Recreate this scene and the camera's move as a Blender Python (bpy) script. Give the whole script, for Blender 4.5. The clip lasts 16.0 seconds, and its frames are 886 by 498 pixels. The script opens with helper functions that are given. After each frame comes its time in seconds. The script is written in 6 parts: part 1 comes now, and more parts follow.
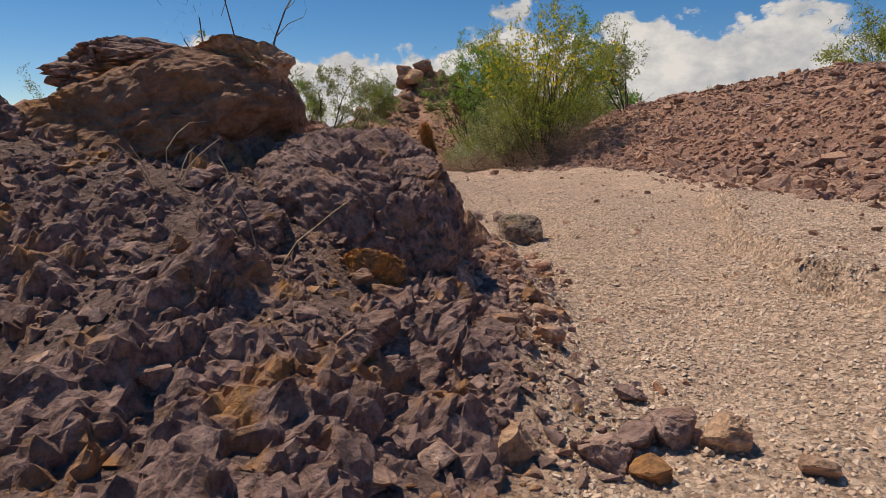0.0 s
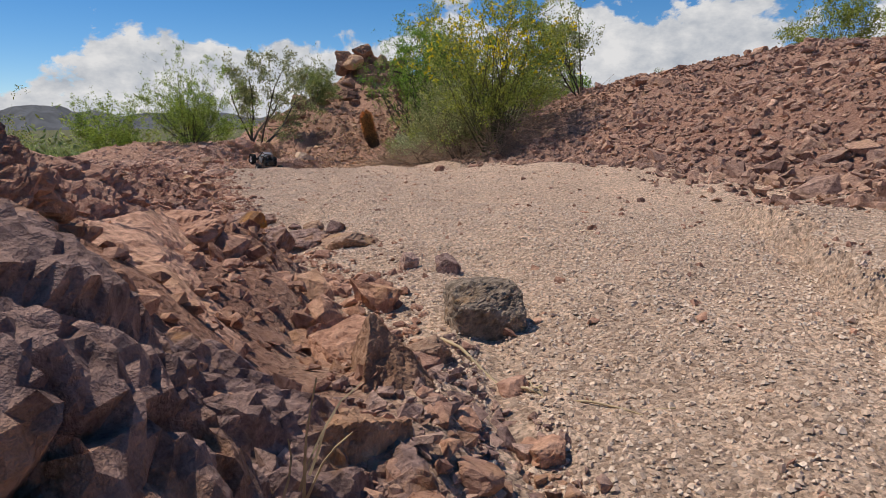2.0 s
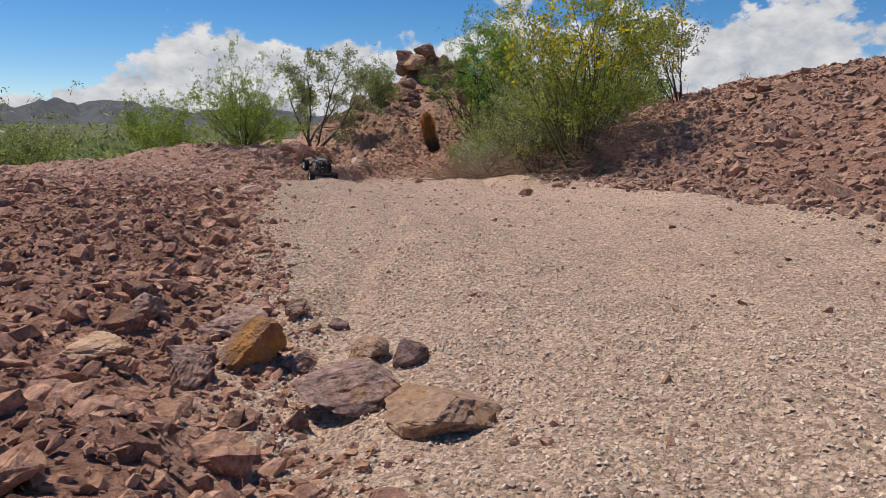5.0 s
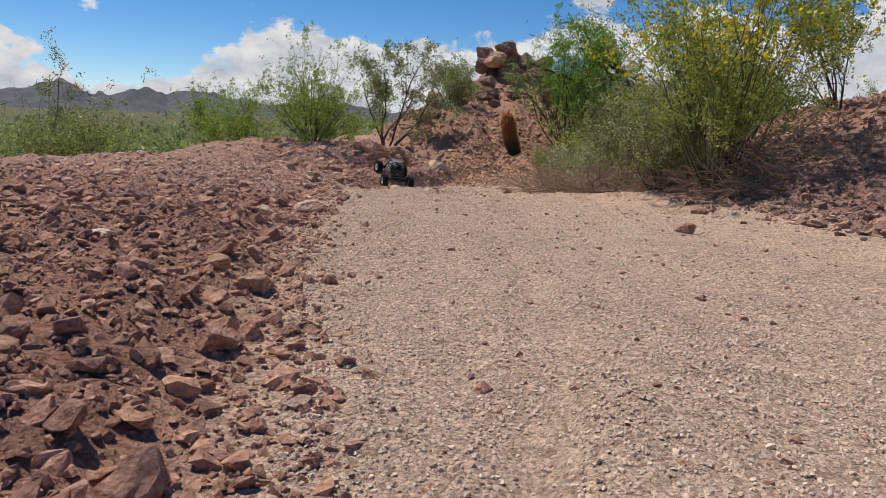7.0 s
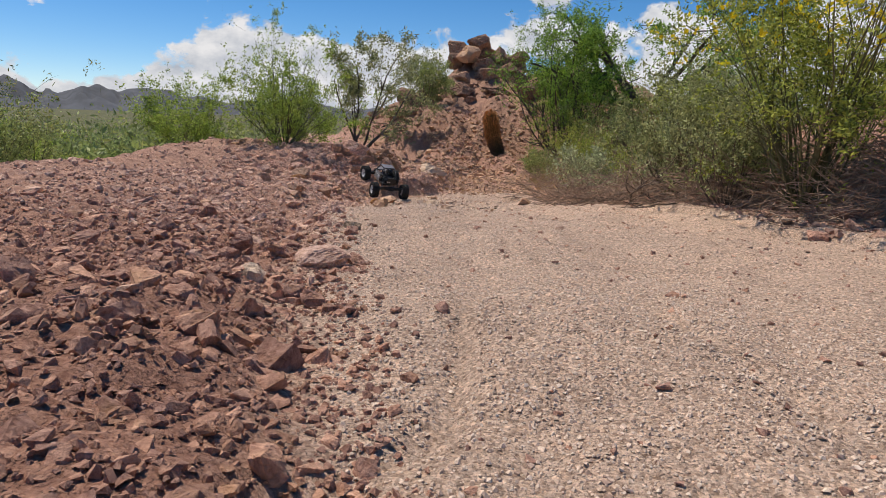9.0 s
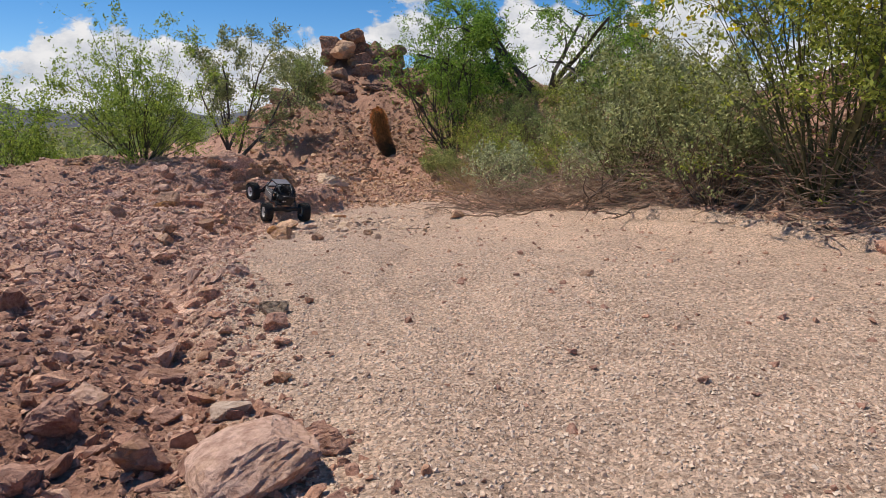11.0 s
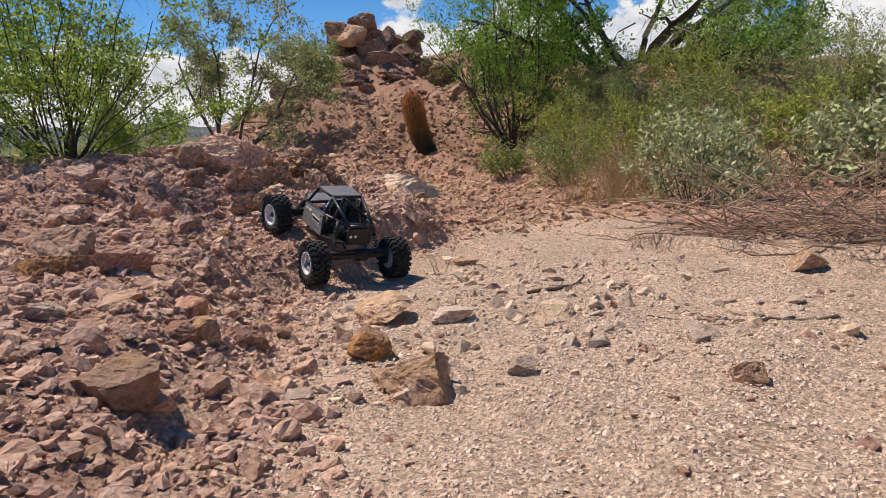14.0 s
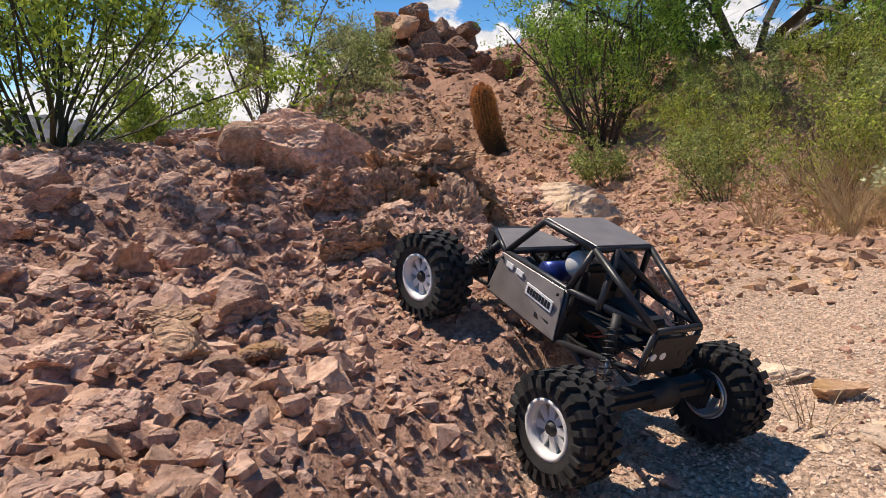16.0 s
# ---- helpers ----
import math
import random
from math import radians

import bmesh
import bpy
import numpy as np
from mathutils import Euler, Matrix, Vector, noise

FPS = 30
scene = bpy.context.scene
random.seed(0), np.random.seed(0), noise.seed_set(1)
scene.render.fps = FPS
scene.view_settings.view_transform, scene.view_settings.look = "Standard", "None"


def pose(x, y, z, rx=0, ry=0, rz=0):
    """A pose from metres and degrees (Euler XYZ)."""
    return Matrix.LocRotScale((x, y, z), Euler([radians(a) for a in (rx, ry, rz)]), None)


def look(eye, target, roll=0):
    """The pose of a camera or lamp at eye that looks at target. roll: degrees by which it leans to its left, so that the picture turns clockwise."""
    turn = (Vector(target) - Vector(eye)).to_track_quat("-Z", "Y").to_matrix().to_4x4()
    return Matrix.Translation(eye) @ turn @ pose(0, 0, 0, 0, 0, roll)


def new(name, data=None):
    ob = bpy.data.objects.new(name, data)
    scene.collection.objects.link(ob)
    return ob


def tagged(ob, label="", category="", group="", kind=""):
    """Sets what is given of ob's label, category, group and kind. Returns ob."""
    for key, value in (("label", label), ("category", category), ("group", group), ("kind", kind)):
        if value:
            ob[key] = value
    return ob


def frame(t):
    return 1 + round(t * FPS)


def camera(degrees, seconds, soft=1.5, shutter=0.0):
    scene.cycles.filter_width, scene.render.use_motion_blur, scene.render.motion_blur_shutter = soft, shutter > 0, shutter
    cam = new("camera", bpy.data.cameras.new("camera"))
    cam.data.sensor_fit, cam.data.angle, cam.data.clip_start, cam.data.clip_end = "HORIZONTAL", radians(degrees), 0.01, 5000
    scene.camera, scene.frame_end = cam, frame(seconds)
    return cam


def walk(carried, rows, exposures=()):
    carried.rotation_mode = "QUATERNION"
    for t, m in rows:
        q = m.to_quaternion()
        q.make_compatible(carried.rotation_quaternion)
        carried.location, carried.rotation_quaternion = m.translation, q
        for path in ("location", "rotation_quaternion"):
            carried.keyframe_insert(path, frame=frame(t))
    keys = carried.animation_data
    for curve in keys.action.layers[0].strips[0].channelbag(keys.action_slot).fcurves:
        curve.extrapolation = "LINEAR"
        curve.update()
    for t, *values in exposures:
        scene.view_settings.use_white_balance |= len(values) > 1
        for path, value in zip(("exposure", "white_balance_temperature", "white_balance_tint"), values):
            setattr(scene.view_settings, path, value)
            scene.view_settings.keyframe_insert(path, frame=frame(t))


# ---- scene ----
cam = camera(68.57, 16.0, 0.7)
PATH = [
    (0, (-0.000, -0.000, 0.250), (-0.000, 1.971, -0.090), 0.12),
    (0.5, (-0.009, 0.156, 0.254), (0.125, 2.116, -0.123), -0.55),
    (1, (0.016, 0.320, 0.250), (0.169, 2.278, -0.130), -0.59),
    (1.5, (0.053, 0.510, 0.262), (0.206, 2.467, -0.117), -0.86),
    (2, (0.062, 0.665, 0.265), (0.218, 2.623, -0.113), -0.79),
    (2.5, (0.068, 0.811, 0.252), (0.233, 2.769, -0.122), -0.82),
    (3, (0.057, 0.922, 0.257), (0.222, 2.882, -0.109), -0.86),
    (5.5, (-0.044, 1.601, 0.317), (-0.137, 3.563, -0.061), 0.45),
    (6, (-0.063, 1.836, 0.316), (-0.241, 3.791, -0.067), 0.87),
    (6.5, (-0.110, 2.027, 0.324), (-0.327, 3.978, -0.062), 1.97),
    (7, (-0.219, 2.203, 0.317), (-0.422, 4.156, -0.062), 2.35),
    (7.5, (-0.343, 2.452, 0.316), (-0.536, 4.406, -0.066), 2.37),
    (8, (-0.442, 2.698, 0.321), (-0.640, 4.651, -0.062), 2.62),
    (10.5, (-0.757, 3.511, 0.301), (-0.546, 5.462, -0.083), -0.15),
    (11, (-0.817, 3.827, 0.319), (-0.547, 5.771, -0.066), -0.80),
    (11.5, (-0.878, 4.165, 0.275), (-0.588, 6.105, -0.114), -0.74),
    (12, (-0.920, 4.537, 0.246), (-0.619, 6.476, -0.140), -1.26),
    (12.5, (-0.979, 4.971, 0.232), (-0.671, 6.909, -0.153), -1.66),
    (13, (-1.074, 5.339, 0.199), (-0.755, 7.276, -0.186), -1.64),
    (13.5, (-1.143, 5.659, 0.161), (-0.824, 7.598, -0.215), -2.23),
    (14, (-1.212, 6.053, 0.139), (-0.935, 7.999, -0.234), -2.60),
    (14.5, (-1.307, 6.354, 0.127), (-1.078, 8.306, -0.245), -1.78),
    (15, (-1.344, 6.578, 0.112), (-1.113, 8.531, -0.251), -2.07),
    (15.5, (-1.399, 6.855, 0.111), (-1.167, 8.808, -0.253), -1.93),
    (16, (-1.465, 7.086, 0.099), (-1.283, 9.044, -0.266), -1.46),
]
walk(cam, [(t, look(eye, target, roll)) for t, eye, target, roll in PATH], [(0, -0.32, 7400, 12), (1, -0.24, 7300, 12), (2, -0.24, 6750, 11), (6, -0.22, 6700, 11), (10.5, -0.07, 6750, 12), (13, -0.02, 6750, 12), (16, 0.24, 7150, 14)])

# ---- world and sun ----
SUN_DIR = Vector((-0.40, 0.29, 0.87)).normalized()
world = bpy.data.worlds.new("sky")
scene.world = world
world.use_nodes = True
wn = world.node_tree
sky = wn.nodes.new("ShaderNodeTexSky")
sky.sky_type = "NISHITA"
sky.sun_disc = False
sky.sun_elevation = math.asin(SUN_DIR.z)
sky.sun_rotation = math.atan2(SUN_DIR.x, SUN_DIR.y)
sky.air_density, sky.dust_density, sky.ozone_density = 0.75, 0.1, 4.0
sky.altitude = 600.0
wn.nodes["Background"].inputs["Strength"].default_value = 0.1
deep_blue = wn.nodes.new("ShaderNodeHueSaturation")
deep_blue.inputs["Saturation"].default_value, deep_blue.inputs["Value"].default_value = 1.3, 1.22
wn.links.new(sky.outputs[0], deep_blue.inputs["Color"])
wn.links.new(deep_blue.outputs[0], wn.nodes["Background"].inputs[0])
sun = new("sun", bpy.data.lights.new("sun", "SUN"))
sun.data.energy, sun.data.angle, sun.data.color = 4.6, radians(0.6), (1.0, 0.94, 0.84)
sun.matrix_world = look(SUN_DIR * 50, (0, 0, 0))
scene.view_settings.exposure = 0.0


# ---- materials ----
def material(name, rough=0.8, metal=0.0):
    m = bpy.data.materials.new(name)
    m.use_nodes = True
    b = m.node_tree.nodes["Principled BSDF"]
    b.inputs["Roughness"].default_value, b.inputs["Metallic"].default_value = rough, metal
    return m, m.node_tree, b


def node(tree, kind, **values):
    n = tree.nodes.new(kind)
    for key, value in values.items():
        n.inputs[key.replace("_", " ")].default_value = value
    return n


def ramp(tree, source, stops):
    r = tree.nodes.new("ShaderNodeValToRGB")
    el = r.color_ramp.elements
    while len(el) < len(stops):
        el.new(0.5)
    for e, (p, c) in zip(el, stops):
        e.position, e.color = p, (*c, 1)
    tree.links.new(source, r.inputs[0])
    return r.outputs[0]


def mix(tree, fac, a, b, how="MIX"):
    n = tree.nodes.new("ShaderNodeMix")
    n.data_type, n.blend_type = "RGBA", how
    for sock, v in ((n.inputs[0], fac), (n.inputs[6], a), (n.inputs[7], b)):
        if isinstance(v, (int, float)):
            sock.default_value = v
        elif isinstance(v, tuple):
            sock.default_value = (*v, 1)
        else:
            tree.links.new(v, sock)
    return n.outputs[2]


def bump(tree, bsdf, height, strength, distance, before=None):
    n = node(tree, "ShaderNodeBump", Strength=strength, Distance=distance)
    tree.links.new(height, n.inputs["Height"])
    if before:
        tree.links.new(before, n.inputs["Normal"])
    tree.links.new(n.outputs[0], bsdf.inputs["Normal"])
    return n.outputs[0]


def plain(name, colour, rough=0.6, metal=0.0, grain=120.0, spread=0.25, relief=0.0):
    m, t, b = material(name, rough, metal)
    co = t.nodes.new("ShaderNodeTexCoord")
    n1 = node(t, "ShaderNodeTexNoise", Scale=grain, Detail=4.0)
    n2 = node(t, "ShaderNodeTexNoise", Scale=grain / 9, Detail=2.0)
    for n in (n1, n2):
        t.links.new(co.outputs["Object"], n.inputs["Vector"])
    lo, hi = tuple(c * (1 - spread) for c in colour), tuple(min(1, c * (1 + spread)) for c in colour)
    c1 = ramp(t, n1.outputs[0], ((0.3, lo), (0.7, hi)))
    c2 = ramp(t, n2.outputs[0], ((0.3, (0.8,) * 3), (0.7, (1.1,) * 3)))
    t.links.new(mix(t, 1.0, c1, c2, "MULTIPLY"), b.inputs["Base Color"])
    if relief:
        bump(t, b, n1.outputs[0], 0.6, relief)
    return m


def rock_material(name, dark, light, stain, scale=1.0, stained=0.35, vary=1.0):
    m, t, b = material(name, 0.92)
    b.inputs["Specular IOR Level"].default_value = 0.2
    info = t.nodes.new("ShaderNodeObjectInfo")
    geo = t.nodes.new("ShaderNodeNewGeometry")
    add = node(t, "ShaderNodeMath")
    add.operation = "ADD"
    t.links.new(info.outputs["Random"], add.inputs[0])
    t.links.new(geo.outputs["Random Per Island"], add.inputs[1])
    frac = node(t, "ShaderNodeMath")
    frac.operation = "FRACT"
    t.links.new(add.outputs[0], frac.inputs[0])
    big = node(t, "ShaderNodeTexNoise", Scale=14.0 * scale, Detail=5.0, Roughness=0.6)
    fine = node(t, "ShaderNodeTexNoise", Scale=85.0 * scale, Detail=6.0, Roughness=0.7)
    cell = node(t, "ShaderNodeTexVoronoi", Scale=120.0 * scale)
    for n in (big, fine, cell):
        t.links.new(geo.outputs["Position"], n.inputs["Vector"])
    base = ramp(t, fine.outputs[0], ((0.33, dark), (0.66, light)))
    tint = ramp(t, frac.outputs[0], ((0.0, (0.66, 0.62, 0.62)), (0.4, (0.98, 0.97, 0.97)), (0.75, (1.1, 1.05, 0.97)), (1.0, (1.42, 1.42, 1.34))))
    base = mix(t, vary, base, tint, "MULTIPLY")
    where = ramp(t, big.outputs[0], ((0.52, (0, 0, 0)), (0.68, (stained,) * 3)))
    base = mix(t, where, base, stain)
    t.links.new(base, b.inputs["Base Color"])
    n = bump(t, b, fine.outputs[0], 1.0, 0.008 / scale)
    bump(t, b, cell.outputs[0], 0.25, 0.003 / scale, n)
    return m


SAND_LO, SAND_HI = (0.48, 0.33, 0.237), (0.82, 0.62, 0.485)
mat_rock_red = rock_material("red_rubble_rock", (0.28, 0.138, 0.096), (0.66, 0.40, 0.295), (0.54, 0.31, 0.14))
mat_rock_slope = rock_material("dull_red_slope_rock", (0.22, 0.125, 0.092), (0.60, 0.385, 0.295), (0.50, 0.30, 0.15))
mat_rock_rust = rock_material("rust_stained_rock", (0.15, 0.085, 0.065), (0.50, 0.33, 0.26), (0.62, 0.28, 0.06), 0.45, 0.85)
mat_rock_pink = rock_material("pink_rubble_rock", (0.40, 0.228, 0.165), (0.80, 0.55, 0.43), (0.58, 0.33, 0.15), vary=0.8)
mat_rock_dark = rock_material("purple_brown_rock", (0.15, 0.09, 0.078), (0.58, 0.395, 0.335), (0.55, 0.25, 0.06), stained=0.5)
mat_rock_mauve = rock_material("mauve_brown_rock", (0.135, 0.082, 0.07), (0.52, 0.35, 0.30), (0.58, 0.27, 0.06), stained=0.7)
mat_rock_brown = rock_material("orange_brown_rock", (0.27, 0.145, 0.09), (0.62, 0.39, 0.26), (0.58, 0.26, 0.075), 0.5, 0.6)
mat_rock_grey = rock_material("grey_green_rock", (0.13, 0.098, 0.07), (0.46, 0.36, 0.28), (0.42, 0.22, 0.08), 1.0, 0.7)
mat_lichen = rock_material("orange_crusted_rock", (0.16, 0.085, 0.05), (0.46, 0.24, 0.11), (0.62, 0.25, 0.035), 1.6, 0.9)
mat_rock_hill = rock_material("red_hill_rock", (0.21, 0.115, 0.075), (0.50, 0.31, 0.22), (0.55, 0.34, 0.19), 0.25)
mat_rock_tan = rock_material("tan_rock", (0.34, 0.20, 0.13), (0.68, 0.46, 0.32), (0.48, 0.27, 0.09), stained=0.6)
mat_rock_pale = rock_material("pale_rock", (0.50, 0.36, 0.26), (0.82, 0.65, 0.51), (0.62, 0.40, 0.2))


def pebble_material(name, tones, grain=0.25):
    """Clean small pebbles, each of its own tone."""
    m, t, b = material(name, 0.85)
    b.inputs["Specular IOR Level"].default_value = 0.25
    geo = t.nodes.new("ShaderNodeNewGeometry")
    n = node(t, "ShaderNodeTexNoise", Scale=420.0, Detail=3.0)
    t.links.new(geo.outputs["Position"], n.inputs["Vector"])
    base = ramp(t, geo.outputs["Random Per Island"], tones)
    t.links.new(mix(t, 1.0, base, ramp(t, n.outputs[0], ((0.3, (1 - grain,) * 3), (0.7, (1 + grain * 0.6,) * 3))), "MULTIPLY"), b.inputs["Base Color"])
    return m


mat_shingle = pebble_material("tan_shingle", ((0.0, (0.36, 0.235, 0.17)), (0.4, (0.66, 0.47, 0.355)), (0.8, (0.80, 0.61, 0.48)), (1.0, (0.56, 0.41, 0.31))))
mat_gravel = pebble_material("wash_gravel", ((0.0, (0.52, 0.365, 0.265)), (0.2, (0.68, 0.495, 0.365)), (0.6, (0.77, 0.585, 0.44)), (0.94, (0.83, 0.655, 0.515)), (1.0, (0.62, 0.47, 0.355))))


def ground_material():
    m, t, b = material("desert_ground", 0.95)
    b.inputs["Specular IOR Level"].default_value = 0.15
    co = t.nodes.new("ShaderNodeTexCoord")
    at = t.nodes.new("ShaderNodeAttribute")
    at.attribute_name = "kind"
    sep = t.nodes.new("ShaderNodeSeparateColor")
    t.links.new(at.outputs["Color"], sep.inputs[0])
    grit = node(t, "ShaderNodeTexVoronoi", Scale=210.0)
    fine = node(t, "ShaderNodeTexNoise", Scale=90.0, Detail=6.0, Roughness=0.7)
    mid = node(t, "ShaderNodeTexNoise", Scale=6.0, Detail=5.0, Roughness=0.6)
    wide = node(t, "ShaderNodeTexNoise", Scale=0.7, Detail=3.0)
    for n in (grit, fine, mid, wide):
        t.links.new(co.outputs["Object"], n.inputs["Vector"])
    speck = ramp(t, grit.outputs["Color"], ((0.1, (0.6, 0.56, 0.53)), (0.5, (1, 1, 1)), (0.95, (1.42, 1.38, 1.33))))
    sand = ramp(t, fine.outputs[0], ((0.32, SAND_LO), (0.68, SAND_HI)))
    sand = mix(t, 1.0, sand, speck, "MULTIPLY")
    sand = mix(t, 1.0, sand, ramp(t, mid.outputs[0], ((0.3, (0.86, 0.84, 0.82)), (0.7, (1.08, 1.05, 1.02)))), "MULTIPLY")
    rub = ramp(t, fine.outputs[0], ((0.33, (0.25, 0.125, 0.087)), (0.7, (0.60, 0.355, 0.255))))
    pink = ramp(t, fine.outputs[0], ((0.33, (0.37, 0.205, 0.145)), (0.75, (0.74, 0.49, 0.37))))
    rub = mix(t, at.outputs["Alpha"], rub, pink)
    rub = mix(t, 1.0, rub, ramp(t, mid.outputs[0], ((0.3, (0.75, 0.7, 0.7)), (0.7, (1.15, 1.1, 1.05)))), "MULTIPLY")
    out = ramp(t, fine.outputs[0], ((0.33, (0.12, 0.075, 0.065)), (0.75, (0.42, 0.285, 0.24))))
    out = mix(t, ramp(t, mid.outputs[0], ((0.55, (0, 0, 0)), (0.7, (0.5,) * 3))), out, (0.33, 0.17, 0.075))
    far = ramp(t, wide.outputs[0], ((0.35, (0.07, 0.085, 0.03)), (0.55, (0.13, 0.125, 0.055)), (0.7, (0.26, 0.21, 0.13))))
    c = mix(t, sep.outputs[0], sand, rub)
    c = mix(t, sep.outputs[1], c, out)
    c = mix(t, sep.outputs[2], c, far)
    t.links.new(c, b.inputs["Base Color"])
    lump = node(t, "ShaderNodeTexVoronoi", Scale=48.0)
    t.links.new(co.outputs["Object"], lump.inputs["Vector"])
    deep = t.nodes.new("ShaderNodeMath")
    deep.operation = "MULTIPLY"
    t.links.new(lump.outputs["Distance"], deep.inputs[0])
    t.links.new(sep.outputs[0], deep.inputs[1])
    n = bump(t, b, deep.outputs[0], 0.5, -0.008)
    n = bump(t, b, grit.outputs["Distance"], 0.8, -0.005, n)
    bump(t, b, fine.outputs[0], 1.0, 0.010, n)
    return m


mat_ground = ground_material()


# ---- numeric helpers ----
def sstep(a, b, x):
    t = np.clip((x - a) / (b - a), 0, 1)
    return t * t * (3 - 2 * t)


def hash2(i, j, k=0):
    n = (i.astype(np.int64) * 374761393 + j.astype(np.int64) * 668265263 + k * 974711) & 0xFFFFFFFF
    n = ((n ^ (n >> 13)) * 1274126177) & 0xFFFFFFFF
    return ((n ^ (n >> 16)) & 0xFFFFFF) / float(0x1000000)


def vnoise(x, y, k=0):
    i, j = np.floor(x), np.floor(y)
    u, v = x - i, y - j
    u, v = u * u * (3 - 2 * u), v * v * (3 - 2 * v)
    a, b = hash2(i, j, k), hash2(i + 1, j, k)
    c, d = hash2(i, j + 1, k), hash2(i + 1, j + 1, k)
    return (a + (b - a) * u) * (1 - v) + (c + (d - c) * u) * v - 0.5


def fbm(x, y, octaves=4, k=0, gain=0.5):
    total, amp = 0.0, 1.0
    for o in range(octaves):
        total = total + amp * vnoise(x * 2**o + 17.3 * o, y * 2**o - 9.1 * o, k + o)
        amp *= gain
    return total


def cells(x, y, k=0):
    """Distances to the nearest and second nearest of scattered seeds, and a random number of the nearest."""
    i, j = np.floor(x), np.floor(y)
    f1, f2, who = np.full(x.shape, 9.0), np.full(x.shape, 9.0), np.zeros(x.shape)
    for di in (-1, 0, 1):
        for dj in (-1, 0, 1):
            a, b = i + di, j + dj
            d = np.hypot(a + hash2(a, b, k) - x, b + hash2(a, b, k + 1) - y)
            near = d < f1
            f2 = np.where(near, f1, np.minimum(f2, d))
            who = np.where(near, hash2(a, b, k + 2), who)
            f1 = np.where(near, d, f1)
    return f1, f2, who


def chunks(x, y, size, k):
    """Angular stones: each cell a tilted facet with a sunken joint."""
    f1, f2, who = cells(x / size, y / size, k)
    gap = sstep(0.0, 0.22, f2 - f1)
    return (who - 0.25) * gap + 0.35 * (0.5 - f1) * gap


# ---- the lie of the land ----
def sand_level(y):
    return 0.03 - 0.06 * sstep(3.0, 5.5, y) - 0.22 * sstep(5.0, 8.0, y) - 0.05 * sstep(7.5, 9.5, y) - 0.15 * sstep(9, 13, y)


def bench_level(y):
    return 0.03 - 0.2 * sstep(3.5, 8, y) - 0.25 * sstep(9, 13, y) - 0.05 * sstep(3.6, 4.6, y) * sstep(6.6, 5.4, y)


LEFT_Y, LEFT_X = (-3, 0, 0.6, 1.0, 1.3, 1.7, 2.05, 2.5, 3.0, 3.6, 4.4, 5.6, 6.7, 7.5, 7.9, 8.3, 9.0), (0.0, 0.05, 0.09, 0.12, 0.06, -0.04, -0.24, -0.36, -0.5, -0.72, -0.92, -1.2, -1.34, -1.38, -1.15, -0.85, -0.8)
RIGHT_Y, RIGHT_X = (-3, 2.9, 4.4, 5.2, 5.6, 6.1, 6.5, 6.95, 7.35, 7.65, 7.95, 8.7, 9.4), (1.1, 1.12, 1.06, 0.95, 0.84, 0.74, 0.54, 0.36, 0.18, 0.0, -0.18, -0.27, -0.35)


